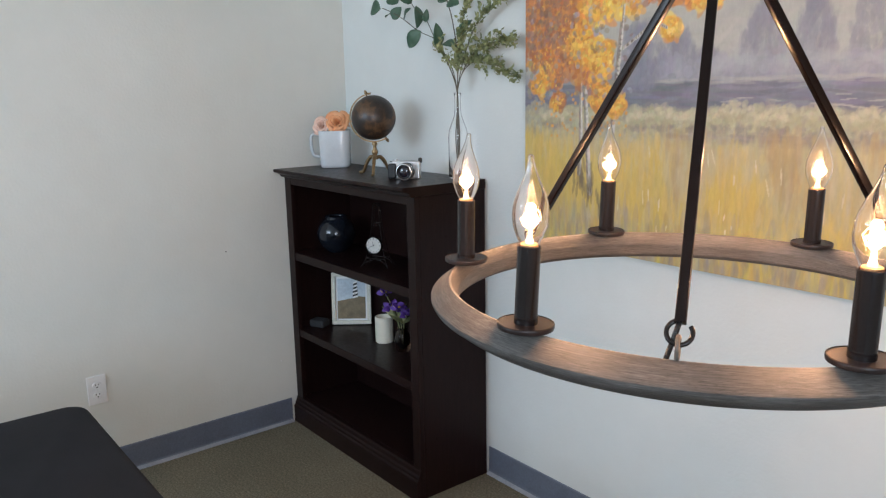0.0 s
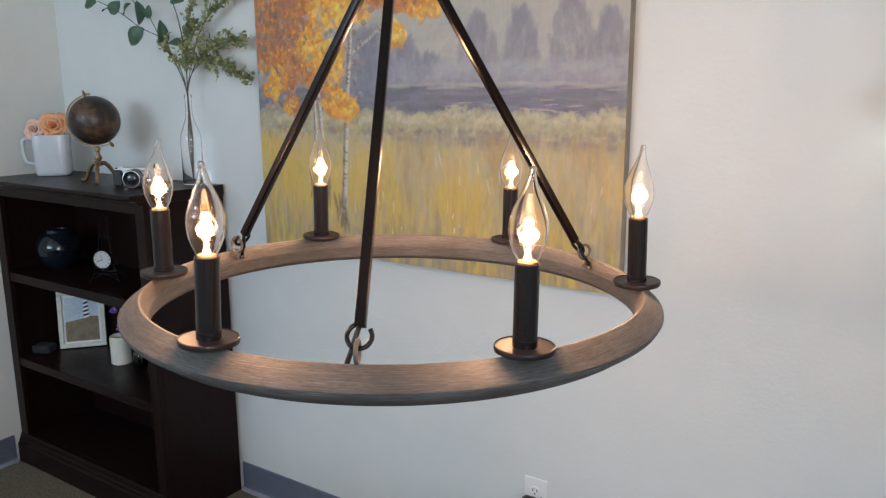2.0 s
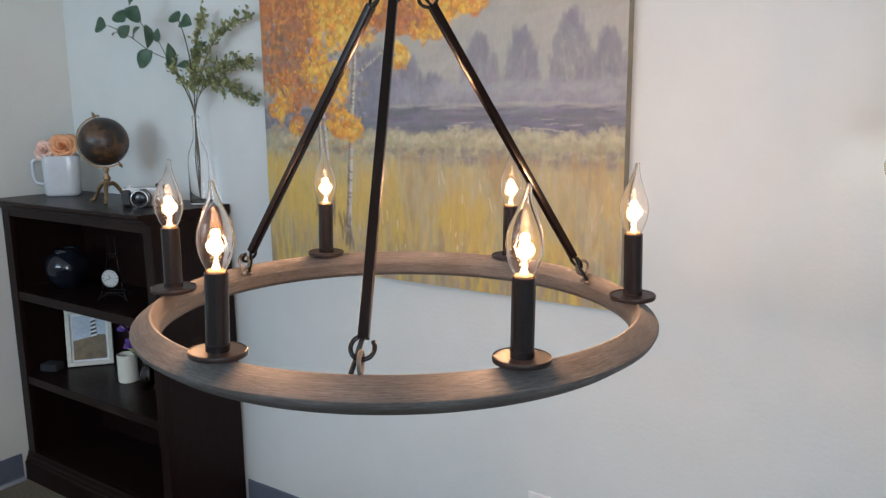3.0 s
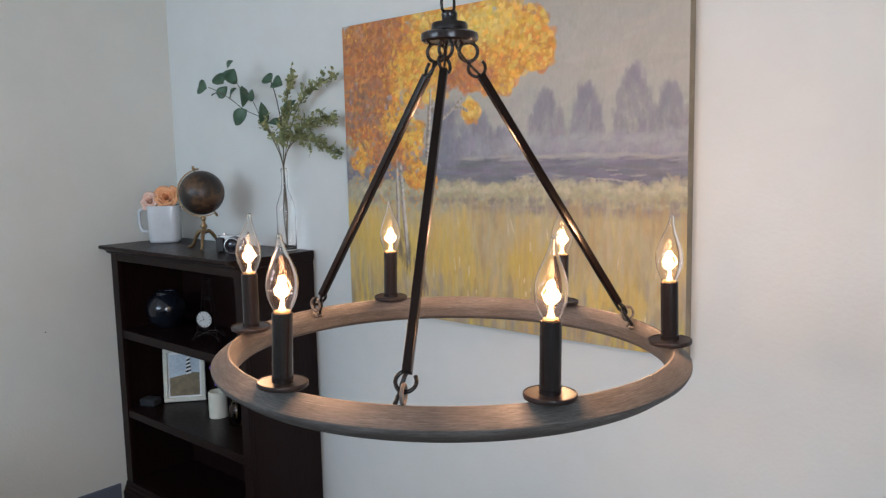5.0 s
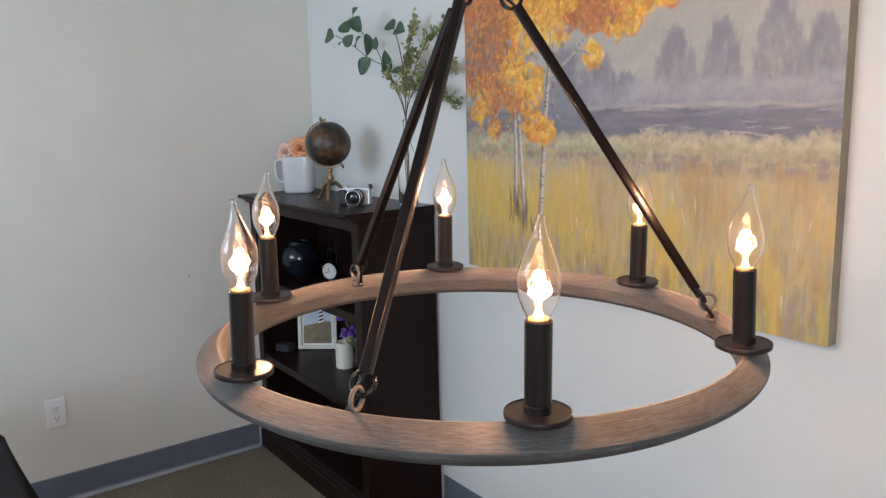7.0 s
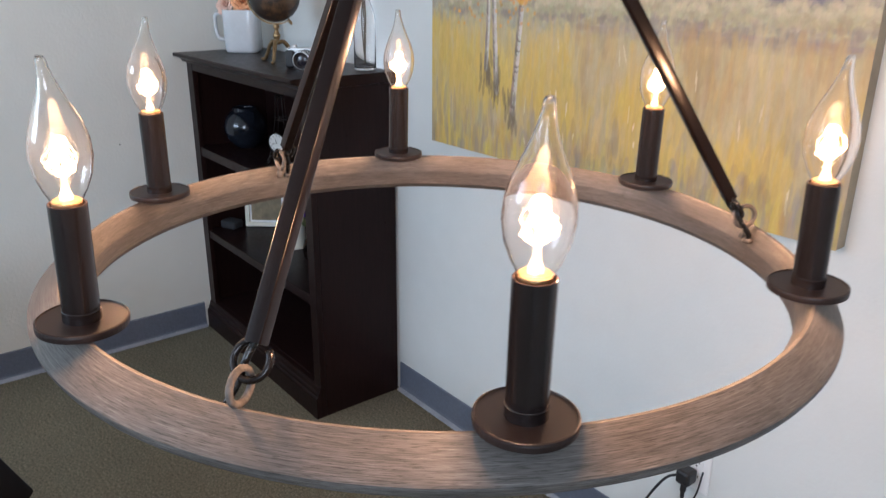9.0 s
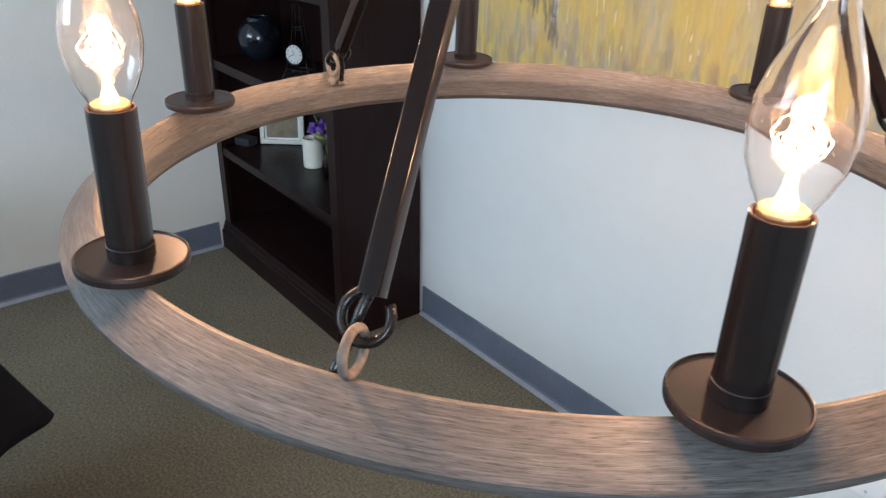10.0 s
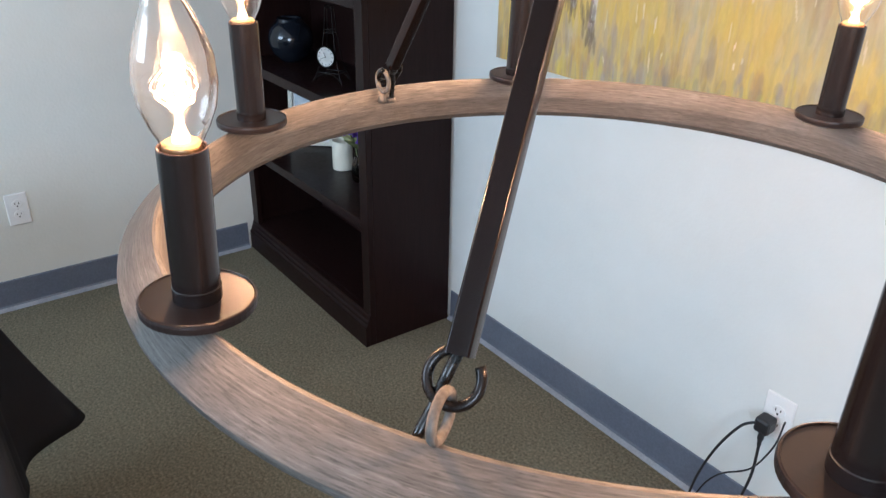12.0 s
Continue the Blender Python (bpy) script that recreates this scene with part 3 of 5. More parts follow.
# ---- bookcase ----
BX0, BX1, BF, BT = 0.006, 0.950, -0.332, 1.161


def bookcase():
    o = thing("bookcase", pose(0, 0, 0), "dark espresso wooden bookcase with two shelves and moulded top", "bookcase")
    part("side_panel", boxed(BX0, BX0 + 0.020, BF + 0.02, -0.012, 0, 1.125, 0.0015), M_ESP, o)
    part("side_panel", boxed(BX1 - 0.020, BX1, BF + 0.02, -0.012, 0, 1.125, 0.0015), M_ESP, o)
    part("stile", boxed(BX0, BX0 + 0.052, BF, BF + 0.0195, 0.0, 1.125, 0.0015), M_ESP, o)
    part("stile", boxed(BX1 - 0.046, BX1, BF, BF + 0.0195, 0.0, 1.125, 0.0015), M_ESP, o)
    part("top_rail", boxed(BX0 + 0.0525, BX1 - 0.0465, BF + 0.001, BF + 0.02, 1.095, 1.125, 0.001), M_ESP, o)
    part("back_panel", boxed(BX0 + 0.0205, BX1 - 0.0205, -0.020, -0.012, 0.02, 1.12), M_ESP, o)
    for z0, z1 in ((0.761, 0.796), (0.413, 0.446), (0.085, 0.118)):
        part("shelf", boxed(BX0 + 0.021, BX1 - 0.021, BF + 0.004 if z0 > 0.1 else BF + 0.021, -0.021, z0, z1, 0.002), M_ESP, o)
    # top board with crown moulding along the front
    prof = [(-0.010, 1.126), (-0.345, 1.126), (-0.349, 1.130), (-0.352, 1.1365), (-0.362, 1.1425), (-0.366, 1.1455), (-0.378, 1.147), (-0.381, 1.150), (-0.381, 1.158), (-0.378, 1.161), (-0.010, 1.161)]
    bm = bmesh.new()
    a, b = [[bm.verts.new((x, y, z)) for y, z in prof] for x in (BX0 - 0.002, BX1 + 0.002)]
    for i in range(len(prof)):
        j = (i + 1) % len(prof)
        bm.faces.new((a[i], a[j], b[j], b[i]))
    bm.faces.new(a), bm.faces.new(b[::-1])
    part("top", bm, M_ESP, o)
    prof = [(BF - 0.0005, 0.0), (-0.352, 0.0), (-0.352, 0.072), (-0.350, 0.078), (-0.345, 0.083), (-0.344, 0.092), (-0.339, 0.099), (-0.336, 0.112), (BF - 0.0005, 0.118)]
    bm = bmesh.new()
    a, b = [[bm.verts.new((x, y, z)) for y, z in prof] for x in (BX0, BX1)]
    for i in range(len(prof)):
        j = (i + 1) % len(prof)
        bm.faces.new((a[i], a[j], b[j], b[i]))
    bm.faces.new(a), bm.faces.new(b[::-1])
    part("plinth", bm, M_ESP, o)
    part("bottom_rail", boxed(BX0 + 0.0525, BX1 - 0.0465, BF + 0.001, BF + 0.02, 0.02, 0.118, 0.001), M_ESP, o)
    return o


bookcase()

# ---- painting ----
PX0, PX1, PZ0, PZ1 = 1.183, 2.412, 0.980, 1.944


def paint_field():
    """The picture's pigments on a 2.5 mm grid, laid down stroke by stroke; row 0 is the bottom."""
    w, h = 492, 386
    rng = np.random.default_rng(7)
    img = np.zeros((h, w, 3))
    V, U = np.mgrid[0:h, 0:w]
    U, V = U / (w - 1), V / (h - 1)

    def lump(seed, n, amp):
        r = np.random.default_rng(seed)
        out = np.zeros_like(U)
        for _ in range(n):
            a, b, c = r.normal(0, 9, 2).tolist() + [r.uniform(0, 6.28)]
            out += np.sin(a * U * 2 + b * V * 2 + c)
        return out * amp / n ** 0.5
    edge = lump(1, 9, 0.012)
    stops = [(0.00, (0.38, 0.30, 0.15)), (0.10, (0.46, 0.35, 0.15)), (0.24, (0.54, 0.41, 0.17)), (0.335, (0.58, 0.48, 0.27)), (0.365, (0.45, 0.39, 0.21)), (0.445, (0.43, 0.385, 0.24)), (0.465, (0.20, 0.195, 0.215)), (0.50, (0.20, 0.20, 0.235)), (0.535, (0.32, 0.32, 0.32)), (0.60, (0.39, 0.385, 0.35)), (0.75, (0.46, 0.44, 0.38)), (1.0, (0.43, 0.41, 0.35))]
    vv = np.clip(V + edge, 0, 1)
    for k in range(3):
        img[..., k] = np.interp(vv, [s[0] for s in stops], [s[1][k] for s in stops])

    def daub(u, v, ru, rv, ang, col, alpha=0.8):
        cx, cy, a, b = u * w, v * h, ru * w, rv * w
        r = int(max(a, b)) + 2
        x0, x1, y0, y1 = max(int(cx) - r, 0), min(int(cx) + r + 1, w), max(int(cy) - r, 0), min(int(cy) + r + 1, h)
        if x0 >= x1 or y0 >= y1:
            return
        yy, xx = np.mgrid[y0:y1, x0:x1]
        dx, dy = xx - cx, yy - cy
        ca, sa = math.cos(ang), math.sin(ang)
        d = ((dx * ca + dy * sa) / a) ** 2 + ((-dx * sa + dy * ca) / b) ** 2
        m = np.clip((1.25 - d) * 2.2, 0, 1)[..., None] * alpha
        img[y0:y1, x0:x1] = img[y0:y1, x0:x1] * (1 - m) + np.array(col) * m

    def tint(c, s):
        f = 1 + rng.normal(0, s)
        return tuple(max(0.0, x * f * (1 + rng.normal(0, s * 0.4))) for x in c)
    # sky, broad and soft
    for _ in range(700):
        v = rng.uniform(0.55, 1)
        daub(rng.uniform(0, 1), v, rng.uniform(0.02, 0.06), rng.uniform(0.005, 0.014), rng.normal(0.2, 0.4), tint((0.44, 0.42, 0.36), 0.07), 0.30)
    # misty trees
    for u0, top, half, base in ((0.665, 0.705, 0.047, 0.55), (0.768, 0.715, 0.040, 0.55), (0.882, 0.755, 0.048, 0.53), (0.962, 0.70, 0.038, 0.53), (0.47, 0.66, 0.055, 0.53), (0.545, 0.60, 0.04, 0.53)):
        for _ in range(170):
            f = rng.uniform(0, 1)
            wd = half * min(1.0, 0.25 + 1.5 * (1 - f)) * (0.75 if f < 0.15 else 1)
            daub(u0 + rng.uniform(-1, 1) * wd, base + (top - base) * f, rng.uniform(0.004, 0.009), rng.uniform(0.010, 0.026), rng.normal(0, 0.25), tint((0.250, 0.243, 0.270), 0.10), 0.25)
    for _ in range(500):
        daub(rng.uniform(0.35, 1), rng.normal(0.545, 0.02), rng.uniform(0.006, 0.02), rng.uniform(0.005, 0.02), rng.normal(0, 0.5), tint((0.31, 0.305, 0.33), 0.12), 0.35)
    # dark far band
    for _ in range(520):
        daub(rng.uniform(0, 1), rng.uniform(0.462, 0.522), rng.uniform(0.015, 0.05), rng.uniform(0.003, 0.007), rng.normal(0, 0.08), tint((0.195, 0.192, 0.222), 0.16), 0.45)
    for _ in range(40):
        daub(rng.uniform(0.3, 1), rng.uniform(0.52, 0.535), rng.uniform(0.015, 0.04), 0.0035, rng.normal(0, 0.03), (0.44, 0.41, 0.35), 0.3)
    for _ in range(14):
        daub(rng.uniform(0.6, 0.9), rng.uniform(0.452, 0.49), rng.uniform(0.01, 0.03), 0.0013, rng.normal(0, 0.1), (0.56, 0.52, 0.42), 0.4)
    # pale scrub
    for _ in range(1700):
        u = rng.uniform(0, 1)
        t = 0.452 + 0.012 * math.sin(u * 21) + 0.008 * math.sin(u * 47)
        daub(u, rng.uniform(0.36, t), rng.uniform(0.004, 0.013), rng.uniform(0.003, 0.010), rng.uniform(0, 3), tint(((0.47, 0.41, 0.24), (0.36, 0.34, 0.25), (0.53, 0.47, 0.31), (0.33, 0.30, 0.24))[rng.integers(4)], 0.12), 0.34)
    # rounded bushes at the meadow's far edge, pale above and dusky below
    for cu, cv, ru, rv in ((0.37, 0.415, 0.035, 0.030), (0.44, 0.422, 0.040, 0.034), (0.52, 0.418, 0.036, 0.032), (0.61, 0.428, 0.056, 0.044), (0.70, 0.420, 0.040, 0.034), (0.79, 0.425, 0.050, 0.042), (0.88, 0.420, 0.040, 0.036), (0.96, 0.424, 0.042, 0.038), (0.10, 0.415, 0.04, 0.028), (0.25, 0.415, 0.05, 0.028)):
        for _ in range(150):
            a, r = rng.uniform(0, 6.283), rng.uniform(0, 1) ** 0.5
            x, y = r * math.cos(a), r * math.sin(a)
            c = (0.53, 0.47, 0.31) if y > 0.25 - 0.3 * x * x else ((0.42, 0.37, 0.23) if y > -0.4 else (0.29, 0.25, 0.20))
            daub(cu + ru * x, cv + rv * y, rng.uniform(0.003, 0.009), rng.uniform(0.003, 0.007), rng.uniform(0, 3), tint(c, 0.12), 0.33)
    for _ in range(260):
        daub(rng.uniform(0.45, 1), rng.normal(0.374, 0.007), rng.uniform(0.008, 0.026), rng.uniform(0.003, 0.006), rng.normal(0, 0.06), tint((0.30, 0.25, 0.21), 0.14), 0.28)
    # pale mist at the foot of the far trees, and a dusky stand behind the birches
    for _ in range(150):
        daub(rng.uniform(0.55, 1), rng.normal(0.573, 0.014), rng.uniform(0.010, 0.030), rng.uniform(0.006, 0.014), rng.normal(0, 0.3), tint((0.42, 0.41, 0.41), 0.08), 0.12)
    for _ in range(260):
        f = rng.uniform(0, 1)
        daub(0.365 + rng.normal(0, 0.034) * (1.15 - 0.6 * f), 0.52 + 0.165 * f, rng.uniform(0.005, 0.012), rng.uniform(0.008, 0.022), rng.normal(0, 0.3), tint((0.245, 0.24, 0.275), 0.12), 0.3)
    # meadow: upright strokes
    drift = lump(5, 12, 0.55) + lump(9, 20, 0.35)
    mustard, straw, umber = ((0.64, 0.44, 0.09), (0.67, 0.48, 0.14), (0.60, 0.41, 0.12)), ((0.50, 0.41, 0.23), (0.54, 0.45, 0.28), (0.46, 0.38, 0.22)), ((0.46, 0.32, 0.14), (0.38, 0.28, 0.16), (0.54, 0.36, 0.13))
    for _ in range(5200):
        u, v = rng.uniform(0, 1), rng.uniform(-0.02, 0.362)
        g = drift[min(max(int(v * h), 0), h - 1), min(int(u * w), w - 1)] + rng.normal(0, 0.35) - 0.4 * max(0.0, v - 0.26) / 0.10 - 1.1 * max(0.0, u - 0.62) + 0.25 * (u < 0.45)
        pal = mustard if g > 0.05 else (straw if g > -0.75 else umber)
        daub(u, v, rng.uniform(0.002, 0.009), rng.uniform(0.010, 0.048), rng.normal(0, 0.07), tint(pal[rng.integers(3)], 0.08), 0.24)
    for _ in range(420):
        u, v = rng.uniform(0, 1), abs(rng.normal(0, 0.06))
        c = ((0.21, 0.20, 0.23), (0.29, 0.27, 0.29), (0.30, 0.22, 0.13), (0.66, 0.52, 0.09), (0.56, 0.33, 0.10))[rng.integers(5)]
        daub(u, v, rng.uniform(0.003, 0.009), rng.uniform(0.012, 0.045), rng.normal(0, 0.07), tint(c, 0.10), 0.26)
    for _ in range(26):
        daub(rng.uniform(0.3, 1), rng.uniform(0.05, 0.33), 0.0016, rng.uniform(0.006, 0.02), rng.normal(0, 0.15), tint((0.72, 0.62, 0.40), 0.1), 0.7)
    # birches
    def limb(pts, w0, w1):
        n = 60
        for i in range(n):
            f = i / (n - 1)
            k = f * (len(pts) - 1)
            j = min(int(k), len(pts) - 2)
            u, v = [pts[j][q] + (pts[j + 1][q] - pts[j][q]) * (k - j) for q in (0, 1)]
            wd = w0 + (w1 - w0) * f
            long = 0.011 if w0 > 0.006 else 0.004
            daub(u - wd * 0.35, v, wd * 0.8, long, 0, tint((0.30, 0.25, 0.20), 0.2), 0.8 if w0 > 0.006 else 0.35)
            daub(u + wd * 0.25, v, wd * 0.65, long, 0, tint((0.62, 0.58, 0.50), 0.10), 0.8)
            if rng.uniform() < 0.3:
                daub(u, v, wd * 0.8, 0.003, rng.normal(0, 0.2), (0.14, 0.11, 0.09), 0.8)
    limb([(0.229, 0.19), (0.218, 0.36), (0.209, 0.52), (0.206, 0.60)], 0.008, 0.005)
    limb([(0.194, 0.25), (0.197, 0.38), (0.195, 0.54)], 0.007, 0.004)
    limb([(0.282, 0.14), (0.293, 0.34), (0.304, 0.52), (0.318, 0.71), (0.33, 0.8)], 0.009, 0.005)
    for u, v in ((0.282, 0.16), (0.229, 0.21), (0.194, 0.26)):
        for _ in range(14):
            daub(u + rng.normal(0, 0.012), v + rng.normal(-0.02, 0.03), 0.004, 0.02, rng.normal(0, 0.1), (0.16, 0.12, 0.08), 0.5)
    # autumn crown: dabs in clumps
    clumps = [(0.05, 0.90, 0.10), (0.14, 0.95, 0.12), (0.27, 0.93, 0.13), (0.40, 0.90, 0.12), (0.50, 0.93, 0.11), (0.60, 0.87, 0.085), (0.64, 0.83, 0.045), (0.53, 0.80, 0.07), (0.45, 0.80, 0.06), (0.10, 0.78, 0.11), (0.22, 0.80, 0.10), (0.33, 0.82, 0.09), (0.05, 0.67, 0.08), (0.14, 0.66, 0.07), (0.215, 0.60, 0.075), (0.255, 0.61, 0.035), (0.10, 0.70, 0.06), (0.452, 0.672, 0.021), (0.10, 0.57, 0.045), (0.05, 0.52, 0.022), (0.26, 0.485, 0.035), (0.30, 0.47, 0.03), (0.12, 0.47, 0.02)]
    rust = ((0.50, 0.17, 0.05), (0.58, 0.23, 0.07), (0.36, 0.14, 0.07), (0.64, 0.28, 0.08), (0.42, 0.20, 0.11))
    amber = ((0.74, 0.31, 0.05), (0.78, 0.42, 0.06), (0.62, 0.25, 0.06), (0.80, 0.50, 0.10))
    gold = ((0.82, 0.55, 0.09), (0.84, 0.63, 0.18), (0.80, 0.47, 0.06), (0.74, 0.50, 0.14))
    patches = ((0.05, 0.76, 0.13, -0.30), (0.13, 0.60, 0.10, -0.20), (0.29, 0.82, 0.11, 0.26), (0.21, 0.62, 0.07, 0.28), (0.42, 0.79, 0.06, -0.28), (0.55, 0.89, 0.13, 0.32), (0.14, 0.93, 0.10, -0.14), (0.29, 0.95, 0.06, -0.12), (0.47, 0.68, 0.05, 0.25))
    patchy = lump(21, 26, 1.3) * 0.6 + np.roll(lump(33, 30, 1.3), 40, 1) * 0.6
    for pas in range(4):
        for cu, cv, cr in clumps:
            for _ in range(int((1000, 1100, 800, 500)[pas] * cr)):
                a, r = rng.uniform(0, 6.283), cr * rng.uniform(0, 1) ** 0.55
                u, v = cu + r * math.cos(a), cv + r * math.sin(a) * 1.15
                hue = 0.40 + rng.normal(0, 0.06) + (pas - 1.5) * 0.04 + 0.13 * patchy[min(max(int(v * h), 0), h - 1), min(max(int(u * w), 0), w - 1)]
                for pu, pv, size, amp in patches:
                    hue += amp * math.exp(-((u - pu) ** 2 + (v - pv) ** 2) / size ** 2)
                pal = rust if hue < 0.33 else (amber if hue < 0.58 else gold)
                k = (2.6, 1.6, 0.9, 0.5)[pas]
                daub(u, v, k * rng.uniform(0.004, 0.010), k * rng.uniform(0.0028, 0.0062), rng.uniform(0, 3.14), tint(pal[rng.integers(len(pal))], 0.13), 0.62)
    for _ in range(130):
        daub(rng.uniform(0.0, 0.36), rng.uniform(0.48, 0.74), rng.uniform(0.003, 0.009), rng.uniform(0.003, 0.008), rng.uniform(0, 3), tint(((0.33, 0.32, 0.36), (0.30, 0.27, 0.16), (0.24, 0.16, 0.11))[rng.integers(3)], 0.15), 0.55)
    for _ in range(60):
        daub(rng.uniform(0.02, 0.34), rng.uniform(0.36, 0.5), 0.004, 0.004, 0, tint((0.70, 0.33, 0.05), 0.15), 0.6)
    for _ in range(90):
        daub(rng.normal(0.07, 0.05), rng.normal(0.70, 0.06), rng.uniform(0.004, 0.010), rng.uniform(0.004, 0.010), rng.uniform(0, 3), tint((0.27, 0.17, 0.13), 0.2), 0.5)
    # pale forked branch over the leaves
    limb([(0.311, 0.60), (0.318, 0.69), (0.322, 0.75)], 0.0040, 0.0030)
    limb([(0.321, 0.628), (0.364, 0.66), (0.396, 0.688), (0.421, 0.714)], 0.0034, 0.0020)
    limb([(0.396, 0.688), (0.418, 0.690), (0.440, 0.676)], 0.0022, 0.0016)
    img *= 0.92
    calm = np.clip((img[..., 0] - img[..., 2]) / 0.5, 0, 1)
    img[..., 2] *= 1.02 - 0.04 * calm
    return np.clip(img, 0.01, 0.9)


def canvas_material():
    m, nt, b = node_mat("painted_canvas", 0.55, 0, 0.4)
    at = nt.nodes.new("ShaderNodeAttribute")
    at.attribute_name = "pigment"
    fine = tex_noise(nt, 120, 4, 0.7, (1, 1, 0.35))
    c = mix(nt, 1.0, at.outputs["Color"], ramp(nt, fine, [(0.25, (0.93, 0.93, 0.93)), (0.75, (1.06, 1.06, 1.06))]), "MULTIPLY")
    nt.links.new(c, b.inputs["Base Color"])
    weave = tex_noise(nt, 500, 2, 0.5)
    bump(nt, b, mix(nt, 0.5, fine, weave), 0.3, 0.001)
    return m


def painting():
    o = thing("painting", pose(0, 0, 0), "large frameless canvas painting of autumn birches and a yellow meadow", "painting")
    img = paint_field()
    h, w, _ = img.shape
    xs, zs = np.linspace(PX0, PX1, w), np.linspace(PZ0, PZ1, h)
    co = np.zeros((h, w, 3))
    co[..., 0], co[..., 1], co[..., 2] = xs[None], -0.0365, zs[:, None]
    idx = np.arange(h * w).reshape(h, w)
    q = np.stack([idx[:-1, :-1], idx[:-1, 1:], idx[1:, 1:], idx[1:, :-1]], -1).reshape(-1, 4)
    me = bpy.data.meshes.new("canvas_face")
    me.from_pydata(co.reshape(-1, 3).tolist(), [], q.tolist())
    ca = me.color_attributes.new("pigment", "FLOAT_COLOR", "POINT")
    ca.data.foreach_set("color", np.concatenate([img, np.ones((h, w, 1))], -1).astype(np.float32).ravel())
    me.materials.append(canvas_material())
    new("canvas_face", me).parent = o
    part("stretcher", boxed(PX0 + 0.0005, PX1 - 0.0005, -0.0355, -0.001, PZ0 + 0.0005, PZ1 - 0.0005, 0.002), surface("canvas_edge", (0.22, 0.185, 0.13), (0.36, 0.30, 0.21), 0.7, scale=9, grain=300, relief=0.3), o, "tan wrapped canvas edge")
    return o


painting()

# ---- things on the bookcase top ----
TOP = 1.161


def mug():
    o = thing("mug", pose(0.128, -0.142, TOP, 0, 0, 232), "large white ceramic mug holding silk roses", "mug")
    # rounded square body, wall with thickness
    def ring(bm, s, z, e=5.0):
        out = []
        for i in range(48):
            a = 2 * math.pi * i / 48
            c, sn = math.cos(a), math.sin(a)
            r = s / (abs(c) ** e + abs(sn) ** e) ** (1 / e)
            out.append(bm.verts.new((r * c, r * sn, z)))
        return out
    bm = bmesh.new()
    rs = [ring(bm, s, z) for s, z in ((0.054, 0.0), (0.060, 0.004), (0.063, 0.013), (0.0645, 0.08), (0.0660, 0.154), (0.0655, 0.1575), (0.0635, 0.158), (0.0615, 0.155), (0.060, 0.08), (0.056, 0.012))]
    for a, b in zip(rs, rs[1:]):
        for i in range(48):
            bm.faces.new((a[i], a[(i + 1) % 48], b[(i + 1) % 48], b[i]))
    bm.faces.new(rs[0][::-1]), bm.faces.new(rs[-1])
    part("body", bm, M_CERAMIC, o, smooth=True)
    bm = tube(bmesh.new(), bend([(0.062, 0, 0.139), (0.086, 0, 0.142), (0.101, 0, 0.134), (0.104, 0, 0.105), (0.101, 0, 0.070), (0.090, 0, 0.050), (0.062, 0, 0.045)], 6), 0.007, 12)
    part("handle", bm, M_CERAMIC, o, smooth=True)
    return o


def rose(m, material, label, radius=0.036, seed=1):
    o = thing("silk_rose", m, label, "flower", "roses in the mug")
    rng = random.Random(seed)
    for k in range(17):
        f = k / 16
        a, r, hgt = k * 2.399, radius * (0.12 + 0.88 * f), 0.036 - 0.012 * f
        bm = bmesh.new()
        n, rows = 8, 5
        g = []
        for j in range(rows):
            t = j / (rows - 1)
            row = []
            for i in range(n):
                s = i / (n - 1) * 2 - 1
                wd = (0.55 + 0.45 * math.sin(math.pi * min(t * 0.6 + 0.2, 1))) * (1.5 - 0.75 * f)
                ang = a + s * wd
                flare = r * (0.35 + 0.65 * t) + 0.010 * f * max(0, t - 0.6) * 2.5
                z = -0.012 + (hgt + 0.012) * math.sin(t * 1.45) - 0.010 * abs(s) ** 2.4 * t - 0.006 * f * max(0, t - 0.75) * 4 + rng.uniform(-0.0009, 0.0009)
                row.append(bm.verts.new((flare * math.cos(ang), flare * math.sin(ang), z)))
            g.append(row)
        for j in range(rows - 1):
            for i in range(n - 1):
                bm.faces.new((g[j][i], g[j][i + 1], g[j + 1][i + 1], g[j + 1][i]))
        p = part("petal", bm, material, o, smooth=True)
        md = p.modifiers.new("thick", "SOLIDIFY")
        md.thickness = 0.0007
    part("stem", tube(bmesh.new(), [(0, 0, -0.012), (0.004, 0.002, -0.06), (0.0, 0.01, -0.12)], 0.0022, 6), M_FERN, o)
    return o


